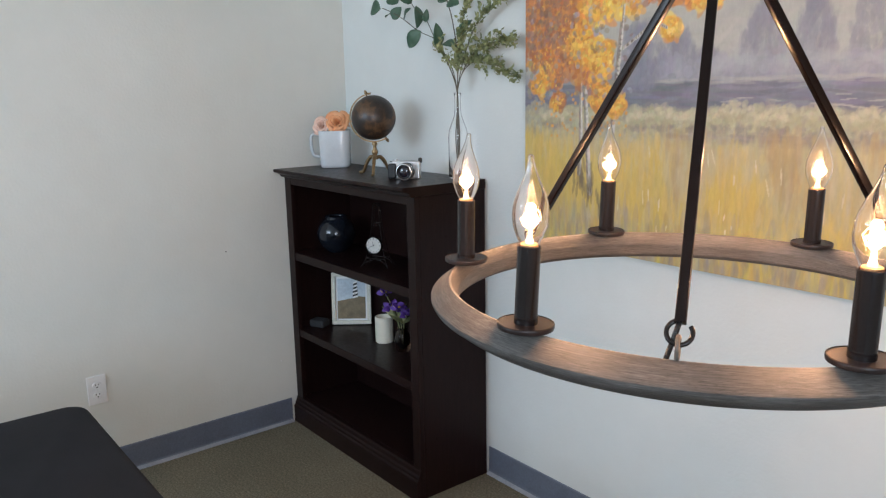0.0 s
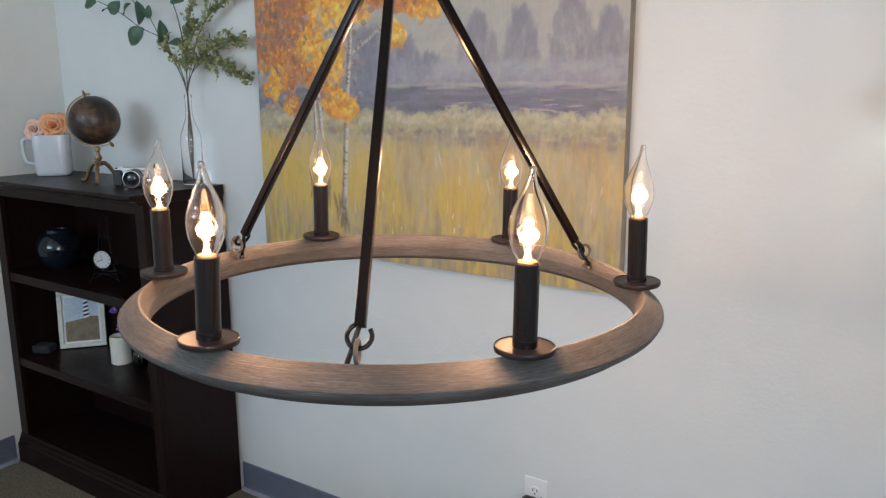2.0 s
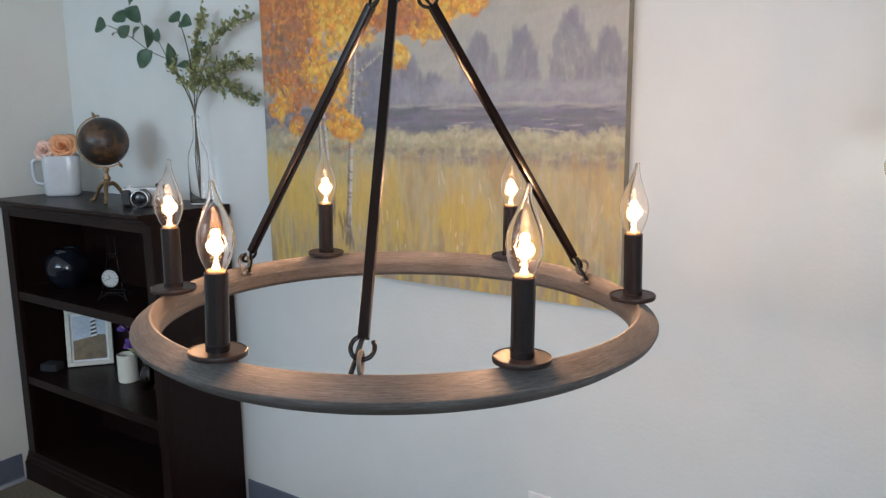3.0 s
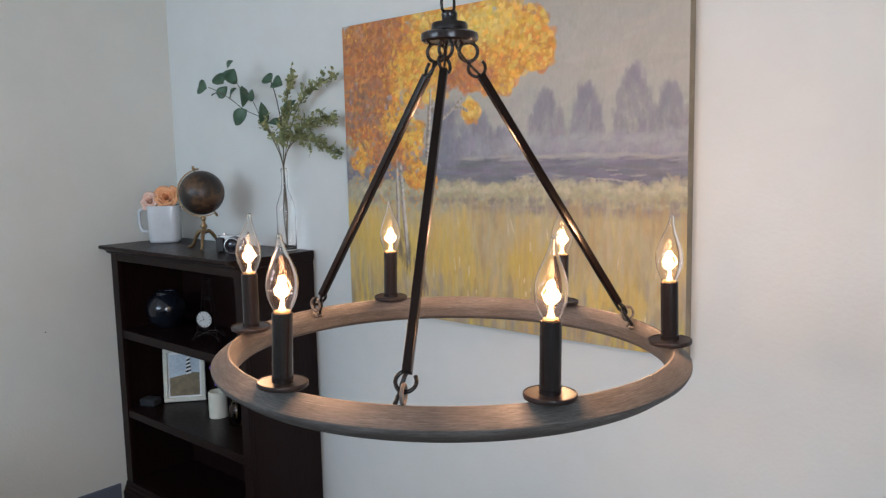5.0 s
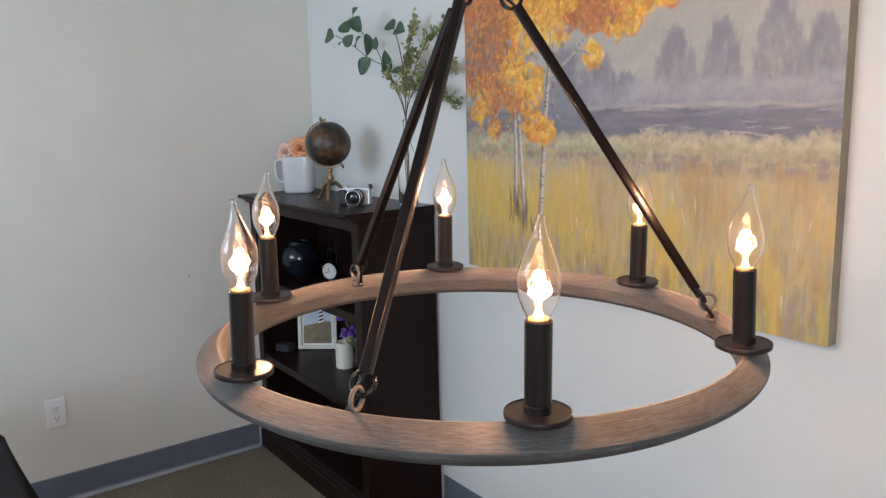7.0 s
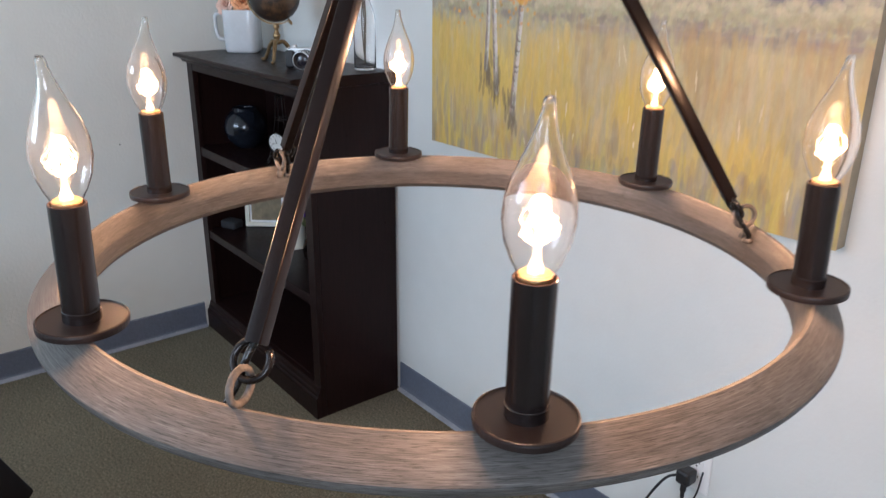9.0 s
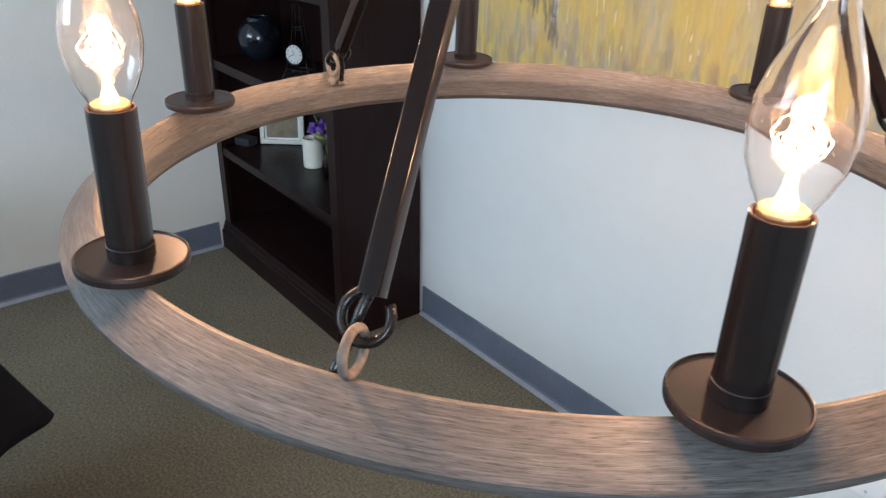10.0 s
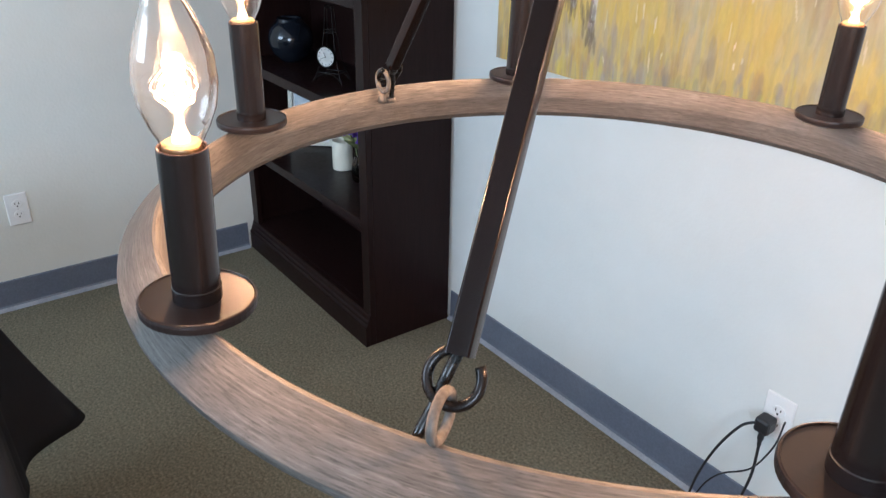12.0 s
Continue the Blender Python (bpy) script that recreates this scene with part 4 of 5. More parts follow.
def globe():
    o = thing("desk_globe", pose(0.516, -0.196, TOP), "small dark antique-style globe on a brass tripod stand", "globe")
    m, nt, b = node_mat("dark_globe_map", 0.4, 0, 0.5)
    land, fine = tex_noise(nt, 13, 6, 0.6), tex_noise(nt, 60, 5, 0.7)
    c = ramp(nt, land, [(0.42, (0.018, 0.013, 0.011)), (0.53, (0.035, 0.023, 0.017)), (0.56, (0.085, 0.045, 0.022)), (0.72, (0.12, 0.07, 0.035))])
    c = mix(nt, 1.0, c, ramp(nt, fine, [(0.3, (0.6, 0.6, 0.6)), (0.6, (1.1, 1.1, 1.1)), (0.8, (1.9, 1.8, 1.6))]), "MULTIPLY")
    nt.links.new(c, b.inputs["Base Color"])
    bm = bmesh.new()
    bmesh.ops.create_uvsphere(bm, u_segments=48, v_segments=32, radius=0.0855, matrix=Matrix.Translation((0, 0, 0.219)))
    ball = part("globe_ball", bm, m, o, "dark brown printed globe ball", smooth=True)
    # meridian arc in the plane seen broadside; the axis leans
    r = Vector((0.64, 0.77, 0))
    z = Vector((0, 0, 1))
    c0 = Vector((0, 0, 0.219))
    arc = circle_pts(c0, r, z, 0.0915, 106, 300, 44)
    bm = bmesh.new()
    side = r.cross(z)
    rows = []
    for p in arc:
        d = (p - c0).normalized()
        rows.append([bm.verts.new(p + d * s1 * 0.0022 + side * s2 * 0.0085) for s1, s2 in ((-1, -1), (1, -1), (1, 1), (-1, 1))])
    for a1, b1 in zip(rows, rows[1:]):
        for i in range(4):
            bm.faces.new((a1[i], a1[(i + 1) % 4], b1[(i + 1) % 4], b1[i]))
    bm.faces.new(rows[0]), bm.faces.new(rows[-1][::-1])
    part("meridian", bm, M_BRASS, o)
    for p in (arc[0], arc[-1]):
        d = (p - c0).normalized()
        bm = lathe(bmesh.new(), [(0, -0.008), (0.003, -0.008), (0.0035, 0.002), (0.0058, 0.004), (0.0062, 0.009), (0.004, 0.012), (0.0048, 0.015), (0, 0.018)], 16)
        bmesh.ops.transform(bm, matrix=Matrix.Translation(p) @ d.to_track_quat("Z", "Y").to_matrix().to_4x4(), verts=bm.verts)
        part("finial", bm, M_BRASS, o, smooth=True)
    part("bracket", tube(bmesh.new(), [arc[0] + z * 0.002, arc[0] + r * 0.018 + z * 0.004], 0.004, 8), M_BRASS, o)
    part("stem", lathe(bmesh.new(), [(0, 0.060), (0.009, 0.060), (0.0115, 0.068), (0.007, 0.074), (0.0115, 0.082), (0.0135, 0.090), (0.0075, 0.099), (0.0062, 0.110), (0.0120, 0.118), (0.009, 0.122), (0.010, 0.127), (0.0, 0.129)], 20), M_BRASS, o, smooth=True)
    for k in range(3):
        a = radians(-42 + 120 * k)
        d = Vector((math.cos(a), math.sin(a), 0))
        pts = bend([d * 0.003 + z * 0.064, d * 0.020 + z * 0.068, d * 0.038 + z * 0.050, d * 0.052 + z * 0.024, d * 0.063 + z * 0.008, d * 0.080 + z * 0.0052], 5)
        part("leg", tube(bmesh.new(), pts, [0.0075] * 12 + [0.0062] * (len(pts) - 13) + [0.0050], 8), M_BRASS, o, smooth=True)
    return o


def photo_camera():
    o = thing("photo_camera", pose(0.728, -0.205, TOP, 0, 0, 40), "small silver and black mirrorless photo camera with lens", "camera")
    part("body", boxed(-0.058, 0.058, -0.016, 0.016, 0.0, 0.066, 0.006, seg=3), M_SILVER, o)
    part("grip", boxed(-0.0615, -0.030, -0.027, 0.0165, 0.0015, 0.058, 0.008, seg=3), M_BLACK, o, "black leatherette grip")
    part("dial", lathe(bmesh.new(), [(0, 0.066), (0.009, 0.066), (0.009, 0.072), (0.008, 0.073), (0, 0.073)], 24, Matrix.Translation((-0.036, 0.0, 0))), M_SILVER, o)
    part("shutter_button", lathe(bmesh.new(), [(0, 0.0655), (0.005, 0.0655), (0.0045, 0.069), (0, 0.0695)], 18, Matrix.Translation((-0.050, -0.012, -0.004))), M_STEEL_D, o)
    part("strap_lug", boxed(0.050, 0.064, -0.008, 0.008, 0.058, 0.078, 0.005), M_BLACK, o, "black eyecup at the corner")
    aim = Matrix.Translation((0.010, -0.016, 0.031)) @ pose(0, 0, 0, 90)
    ln = part("lens", lathe(bmesh.new(), [(0.030, 0.0), (0.031, 0.004), (0.031, 0.016), (0.0295, 0.018), (0.0295, 0.030), (0.031, 0.032), (0.031, 0.046), (0.029, 0.048), (0.0265, 0.048), (0.020, 0.040), (0, 0.038)], 40, aim), M_BLACK, o, "black lens barrel")
    ln.data.set_sharp_from_angle(angle=radians(30))
    part("lens_ring", lathe(bmesh.new(), [(0.0313, 0.0335), (0.0318, 0.034), (0.0318, 0.0375), (0.0313, 0.038)], 40, aim, close=True), M_SILVER, ln)
    part("mount_ring", lathe(bmesh.new(), [(0.0285, 0.0485), (0.0295, 0.0475), (0.0270, 0.0475), (0.0268, 0.0490)], 40, aim, close=True), M_SILVER, ln)
    part("front_glass", lathe(bmesh.new(), [(0.0195, 0.0405), (0.015, 0.0435), (0.008, 0.0452), (0, 0.0458)], 32, aim), node_mat("coated_lens", 0.05, 0.0, 0.9)[0], ln, smooth=True)
    return o


def facing(p, d):
    return Matrix.Translation(p) @ Vector(d).to_track_quat("Z", "Y").to_matrix().to_4x4()


mug()
rose(facing((0.140, -0.135, TOP + 0.185), (0.72, -0.50, 0.48)), M_ORANGE, "apricot orange silk rose in the white mug", 0.052, 1)
rose(facing((0.098, -0.182, TOP + 0.172), (0.45, -0.75, 0.48)), M_PINK, "pale pink silk rose in the white mug", 0.040, 2)
rose(facing((0.115, -0.100, TOP + 0.165), (0.2, 0.1, 0.9)), M_PINK, "pale pink silk rose in the white mug", 0.030, 3)
globe()
photo_camera()
bpy.data.materials["coated_lens"].node_tree.nodes["Principled BSDF"].inputs["Base Color"].default_value = (0.012, 0.01, 0.016, 1)

# glass bottle with a bouquet
VX, VY = 0.868, -0.066


def bottle():
    bm = bmesh.new()
    prof = [(0.0, 0.0), (0.036, 0.0), (0.039, 0.004), (0.0395, 0.02), (0.0395, 0.155), (0.037, 0.175), (0.025, 0.204), (0.0145, 0.228), (0.0125, 0.25), (0.0125, 0.295), (0.0150, 0.298), (0.0150, 0.306), (0.0130, 0.308), (0.0108, 0.306), (0.0105, 0.25), (0.0125, 0.228), (0.023, 0.202), (0.035, 0.173), (0.0375, 0.155), (0.0375, 0.012), (0.034, 0.007), (0.0, 0.006)]
    lathe(bm, prof, 40, Matrix.Translation((VX, VY, TOP)) @ Matrix.Diagonal((0.9, 0.9, 1, 1)))
    ob = part("glass_bottle", bm, M_GLASS, None, smooth=True)
    ob.visible_shadow = False
    return tagged(ob, "tall clear glass bottle used as a flower vase", "vase")


bottle()
M0 = Vector((VX, VY, TOP + 0.306))


def leaf(bm, base, tip, width, nrm, cup=0.15):
    """A round, slightly cupped leaf with thickness, from its base to its tip."""
    base, tip, nrm = Vector(base), Vector(tip), Vector(nrm).normalized()
    ax = tip - base
    L = ax.length
    ax.normalize()
    sd = ax.cross(nrm).normalized()
    nrm = sd.cross(ax)
    rows, n = [], 9
    for i in range(n):
        t = i / (n - 1)
        wd = width * (math.sin(math.pi * t ** 0.8) ** 0.75 if 0 < t < 1 else 0.06)
        c = base + ax * L * t + nrm * L * 0.10 * math.sin(math.pi * t)
        rows.append([bm.verts.new(c + sd * s * wd + nrm * abs(s) * wd * cup) for s in (-1, -0.5, 0, 0.5, 1)])
    for a, b in zip(rows, rows[1:]):
        for i in range(4):
            bm.faces.new((a[i], a[i + 1], b[i + 1], b[i]))


def eucalyptus():
    o = thing("eucalyptus_branch", Matrix.Translation(M0), "green silk eucalyptus branch with round leaves in the bottle", "plant", "stems in the bottle")
    P = lambda x, y, z: Vector((x, y, z)) - M0
    fork = P(0.785, -0.10, 1.662)
    paths = [([P(VX, VY, TOP + 0.015), P(VX - 0.008, VY - 0.004, TOP + 0.15), P(VX - 0.002, VY, 1.47), P(0.835, -0.085, 1.58), fork], 0.0022),
             ([fork, P(0.72, -0.12, 1.690), P(0.655, -0.14, 1.735), P(0.60, -0.155, 1.765), P(0.545, -0.16, 1.785)], 0.0015),
             ([fork, P(0.745, -0.11, 1.735), P(0.705, -0.13, 1.775), P(0.678, -0.14, 1.83)], 0.0014),
             ([P(VX, VY, TOP + 0.015), P(VX + 0.006, VY, TOP + 0.15), P(VX + 0.001, VY, 1.47), P(0.875, -0.07, 1.60), P(0.862, -0.08, 1.72), P(0.845, -0.09, 1.79)], 0.0020)]
    for pts, r in paths:
        part("twig", tube(bmesh.new(), bend(pts, 6), r, 6), M_STEM, o, smooth=True)
    face = (0.75, -0.62, 0.15)
    leaves = [((0.535, -0.16, 1.782), (0.482, -0.165, 1.787), 0.024, face), ((0.632, -0.15, 1.792), (0.590, -0.155, 1.825), 0.023, face), ((0.655, -0.14, 1.795), (0.695, -0.14, 1.842), 0.026, face),
              ((0.650, -0.14, 1.846), (0.688, -0.14, 1.872), 0.014, (0.6, -0.5, 0.6)), ((0.600, -0.15, 1.74), (0.628, -0.13, 1.782), 0.018, (0.5, -0.8, 0.1)), ((0.645, -0.13, 1.738), (0.686, -0.13, 1.772), 0.016, (0.3, -0.6, 0.7)),
              ((0.705, -0.12, 1.780), (0.712, -0.125, 1.700), 0.018, (0.9, 0.1, 0.1)), ((0.745, -0.11, 1.720), (0.757, -0.11, 1.765), 0.010, face), ((0.732, -0.12, 1.690), (0.668, -0.13, 1.636), 0.024, (0.55, -0.7, 0.3)),
              ((0.800, -0.10, 1.625), (0.795, -0.10, 1.715), 0.017, (0.9, -0.2, 0.1)), ((0.815, -0.085, 1.642), (0.880, -0.08, 1.625), 0.018, (0.4, -0.5, 0.8)), ((0.848, -0.09, 1.785), (0.815, -0.095, 1.806), 0.021, face),
              ((0.850, -0.085, 1.785), (0.900, -0.08, 1.770), 0.022, face), ((0.880, -0.07, 1.650), (0.940, -0.055, 1.715), 0.018, (0.4, -0.6, 0.6)), ((0.560, -0.155, 1.75), (0.595, -0.15, 1.760), 0.008, (0.2, -0.3, 0.9))]
    for a, b, w, n in leaves:
        bm = bmesh.new()
        leaf(bm, P(*a), P(*b), w * 1.22, n, 0.3)
        p = part("leaf", bm, M_LEAF, o, smooth=True)
        p.modifiers.new("thick", "SOLIDIFY").thickness = 0.0008
    return o


eucalyptus()


def sprig(pts, spread, count, seed, label):
    """A feathery spray: a stem, many side twigs, each with tiny leaflets and seed heads."""
    o = thing("fern_sprig", Matrix.Translation(M0), label, "plant", "stems in the bottle")
    rng = random.Random(seed)
    stem = bend([Vector(p) - M0 for p in pts], 8)
    part("twig", tube(bmesh.new(), stem, 0.0016, 6), M_STEM, o, smooth=True)
    tw, lf = bmesh.new(), bmesh.new()
    first = int(len(stem) * 0.55)
    for k in range(int(count * 0.62)):
        i = rng.randint(first, len(stem) - 1)
        d = (stem[i] - stem[i - 1]).normalized()
        f = (i - first) / max(1, len(stem) - first)
        out = (d * 1.1 + Vector((rng.uniform(-1, 1), rng.uniform(-0.45, 0.30), rng.uniform(-0.75, 0.75))) * spread).normalized()
        L = rng.uniform(0.018, 0.074) * (1.1 - 0.6 * f)
        end = stem[i] + out * L
        mw = end + M0
        if mw.y > -0.012:
            end.y -= mw.y + 0.012
        tube(tw, [stem[i], (stem[i] + end) / 2 + Vector((0, 0, 0.003)), end], 0.0006, 4)
        for j in range(5):
            c = stem[i].lerp(end, 0.3 + 0.7 * j / 4) + Vector((rng.uniform(-1, 1), rng.uniform(-0.8, 0.4), rng.uniform(-1, 1))) * 0.007
            q = (Vector((rng.uniform(-1, 1), rng.uniform(-1, 1), rng.uniform(-0.6, 1)))).normalized()
            leaf(lf, c, c + (out * 0.6 + q * 0.6).normalized() * rng.uniform(0.008, 0.019), rng.uniform(0.0028, 0.0068), q.cross(out) + Vector((0.01, 0.02, 0.03)))
    part("twig_spray", tw, M_FERN, o)
    tagged(part("leaflet_spray", lf, M_FERN, o), kind="stuff")
    return o


b0 = (VX, VY, TOP + 0.02)
b1 = (VX, VY, 1.468)
sprig([b0, (VX + 0.010, VY, TOP + 0.16), b1, (0.885, -0.068, 1.62), (0.902, -0.065, 1.72), (0.935, -0.06, 1.80)], 0.5, 48, 11, "olive green upright fern sprig in the bottle")
sprig([b0, (VX + 0.004, VY + 0.004, TOP + 0.16), b1, (0.905, -0.060, 1.60), (0.955, -0.05, 1.70), (1.03, -0.045, 1.755), (1.115, -0.038, 1.782)], 0.75, 74, 12, "olive green arching fern sprig in the bottle")
sprig([b0, (VX - 0.004, VY, TOP + 0.16), b1, (0.900, -0.062, 1.55), (0.955, -0.055, 1.605), (1.04, -0.048, 1.632), (1.13, -0.045, 1.638)], 1.15, 130, 13, "bushy olive green fern sprig leaning over the wall")
sprig([b0, (VX + 0.002, VY - 0.004, TOP + 0.16), b1, (0.905, -0.066, 1.545), (0.97, -0.055, 1.578), (1.06, -0.05, 1.558), (1.14, -0.045, 1.518)], 1.05, 110, 14, "drooping olive green fern sprig beside the painting")
sprig([b0, (VX, VY + 0.003, TOP + 0.16), b1, (0.878, -0.07, 1.55), (0.890, -0.075, 1.62), (0.915, -0.07, 1.68)], 1.2, 90, 15, "bushy olive green fern sprig in the bottle")
sprig([b0, (VX - 0.006, VY + 0.003, TOP + 0.16), b1, (0.850, -0.08, 1.57), (0.83, -0.095, 1.61), (0.815, -0.10, 1.635)], 0.8, 26, 16, "short olive green fern sprig in the bottle")

# ---- things on the shelves ----
S1, S2 = 0.796, 0.446
bm = lathe(bmesh.new(), [(0, 0), (0.034, 0), (0.040, 0.004), (0.066, 0.030), (0.083, 0.066), (0.084, 0.090), (0.074, 0.122), (0.054, 0.143), (0.046, 0.150), (0.048, 0.158), (0.044, 0.159), (0.041, 0.150), (0.050, 0.140), (0.070, 0.118), (0.078, 0.088), (0.060, 0.035), (0, 0.012)], 48)
pot = tagged(part("round_pot", bm, M_NAVY, None, smooth=True), "glossy dark navy round pot on the upper shelf", "pot")
pot.location = (0.162, -0.178, S1)


def tower_clock():
    """A wire tower ornament with a round clock dial."""
    o = thing("tower_clock", pose(0.530, -0.208, S1, 0, 0, 30), "black wire tower ornament with a small white clock", "clock")
    r = 0.0013
    lv = [(0.0, 0.058), (0.035, 0.041), (0.10, 0.027), (0.165, 0.018), (0.21, 0.0145), (0.252, 0.0125)]
    for sx in (-1, 1):
        for sy in (-1, 1):
            part("leg_wire", tube(bmesh.new(), bend([(sx * w, sy * w * 0.6, z + r) for z, w in lv], 4), r, 6), M_STEEL_D, o, smooth=True)
    for z, w in ((0.035, 0.041), (0.165, 0.018), (0.175, 0.0175), (0.245, 0.0127), (0.252, 0.0125)):
        part("hoop", tube(bmesh.new(), [(-w, -w * 0.6, z), (w, -w * 0.6, z), (w, w * 0.6, z), (-w, w * 0.6, z)], r, 6, closed=True), M_STEEL_D, o)
    for sy in (-1, 1):
        part("arch", tube(bmesh.new(), [(0.047 * math.cos(t), sy * 0.028, 0.004 + 0.028 * math.sin(t)) for t in [math.pi * i / 14 for i in range(15)]], r, 6), M_STEEL_D, o, smooth=True)
    aim = Matrix.Translation((0, -0.032, 0.091)) @ pose(0, 0, 0, 90)
    cs = part("clock_case", lathe(bmesh.new(), [(0, -0.012), (0.030, -0.012), (0.0345, -0.008), (0.036, 0.004), (0.0345, 0.0065), (0.032, 0.006), (0.0315, 0.003), (0, 0.003)], 40, aim), M_STEEL_D, o, smooth=False)
    part("dial", lathe(bmesh.new(), [(0, 0.0034), (0.0312, 0.0034), (0.0312, 0.0042), (0, 0.0042)], 40, aim), M_DIAL, cs, "white clock dial")
    for k in range(12):
        bm = boxed(-0.0011, 0.0011, 0.0235, 0.0285, 0.0043, 0.0048)
        bmesh.ops.transform(bm, matrix=aim @ pose(0, 0, 0, 0, 0, 30 * k), verts=bm.verts)
        part("hour_mark", bm, M_SLOT, cs)
    for L, a in ((0.015, 20), (0.022, 110)):
        bm = boxed(-0.0009, 0.0009, -0.003, L, 0.0049, 0.0055)
        bmesh.ops.transform(bm, matrix=aim @ pose(0, 0, 0, 0, 0, a), verts=bm.verts)
        part("hand_bar", bm, M_SLOT, cs)
    return o


tower_clock()


def photo_frame():
    m = pose(0.150, -0.110, S2 + 0.0015, -7, 0, 50)
    o = thing("picture_frame", m, "cream picture frame with a striped lighthouse on a dune", "frame")
    w, h, b = 0.089, 0.236, 0.018
    frame_mat = surface("cream_frame", (0.62, 0.60, 0.50), (0.70, 0.68, 0.58), 0.45, scale=14, grain=160, relief=0.1)
    part("rail", boxed(-w, w, -0.018, 0.0, 0.0, b, 0.003), frame_mat, o)
    part("rail", boxed(-w, w, -0.018, 0.0, h - b, h, 0.003), frame_mat, o)
    part("stile", boxed(-w, -w + b, -0.0175, -0.0005, b, h - b, 0.003), frame_mat, o)
    part("stile", boxed(w - b, w, -0.0175, -0.0005, b, h - b, 0.003), frame_mat, o)
    part("mat_board", boxed(-w + b, w - b, -0.008, -0.004, b, h - b), M_PLATE, o)
    x0, x1, z0, z1 = -0.063, 0.063, 0.026, h - 0.028
    pic = part("picture", boxed(x0, x1, -0.0095, -0.0082, z0, z1), surface("pale_sky_print", (0.42, 0.50, 0.58), (0.62, 0.67, 0.70), 0.4, scale=9), o, "printed sky")
    bm = bmesh.new()
    vs = [bm.verts.new((x, y, z)) for y in (-0.0112, -0.0096) for x, z in ((x0, z0), (x1, z0), (x1, 0.124), (0.035, 0.127), (0.0, 0.118), (-0.03, 0.112), (x0, 0.106))]
    bm.faces.new(vs[:7]), bm.faces.new(vs[7:][::-1])
    for i in range(7):
        bm.faces.new((vs[i], vs[(i + 1) % 7], vs[7 + (i + 1) % 7], vs[7 + i]))
    part("dune", bm, surface("dune_print", (0.13, 0.10, 0.055), (0.25, 0.19, 0.105), 0.5, scale=30, grain=160), pic, "printed brown dune")
    white, black = M_PLATE, M_SLOT
    for k in range(9):
        z = 0.118 + 0.0082 * k
        hw = 0.0115 - 0.0004 * k
        bm = bmesh.new()
        vs = [bm.verts.new((x + 0.018, y, zz)) for y in (-0.0122, -0.0114) for x, zz in ((-hw, z), (hw, z + 0.006), (hw, z + 0.0145), (-hw, z + 0.0085))]
        bm.faces.new(vs[:4]), bm.faces.new(vs[4:][::-1])
        for i in range(4):
            bm.faces.new((vs[i], vs[(i + 1) % 4], vs[4 + (i + 1) % 4], vs[4 + i]))
        part("stripe", bm, black if k % 2 else white, pic)
    part("easel_back", boxed(-0.03, 0.03, 0.001, 0.004, 0.0, 0.2), M_GREYBOX, o)
    return o


photo_frame()
bm = lathe(bmesh.new(), [(0, 0), (0.033, 0), (0.035, 0.003), (0.035, 0.110), (0.033, 0.113), (0.030, 0.110), (0.029, 0.085), (0.004, 0.083), (0, 0.083)], 40, Matrix.Translation((0.450, -0.138, S2)) @ Matrix.Diagonal((1.08, 1.08, 0.97, 1)))
cnd = part("pillar_candle", bm, M_CREAM, None)
cnd.data.set_sharp_from_angle(angle=radians(30))
tagged(cnd, "cream white pillar candle cup on the lower shelf", "candle")
bx = part("felt_box", boxed(-0.038, 0.038, -0.03, 0.03, 0, 0.034, 0.009, seg=3), M_GREYBOX)
bx.matrix_world = pose(0.075, -0.235, S2, 0, 0, 25)
tagged(bx, "small soft dark grey box on the lower shelf", "box")

bm = lathe(bmesh.new(), [(0, 0), (0.024, 0), (0.030, 0.008), (0.034, 0.04), (0.028, 0.07), (0.018, 0.09), (0.021, 0.10), (0.018, 0.10), (0.015, 0.09), (0.024, 0.068), (0.029, 0.04), (0.0, 0.01)], 32, Matrix.Translation((0.600, -0.150, S2)))
tagged(part("bud_vase", bm, glass("smoky_glass", (0.35, 0.24, 0.18), 0.05), None, smooth=True), "small smoky brown glass bud vase", "vase")


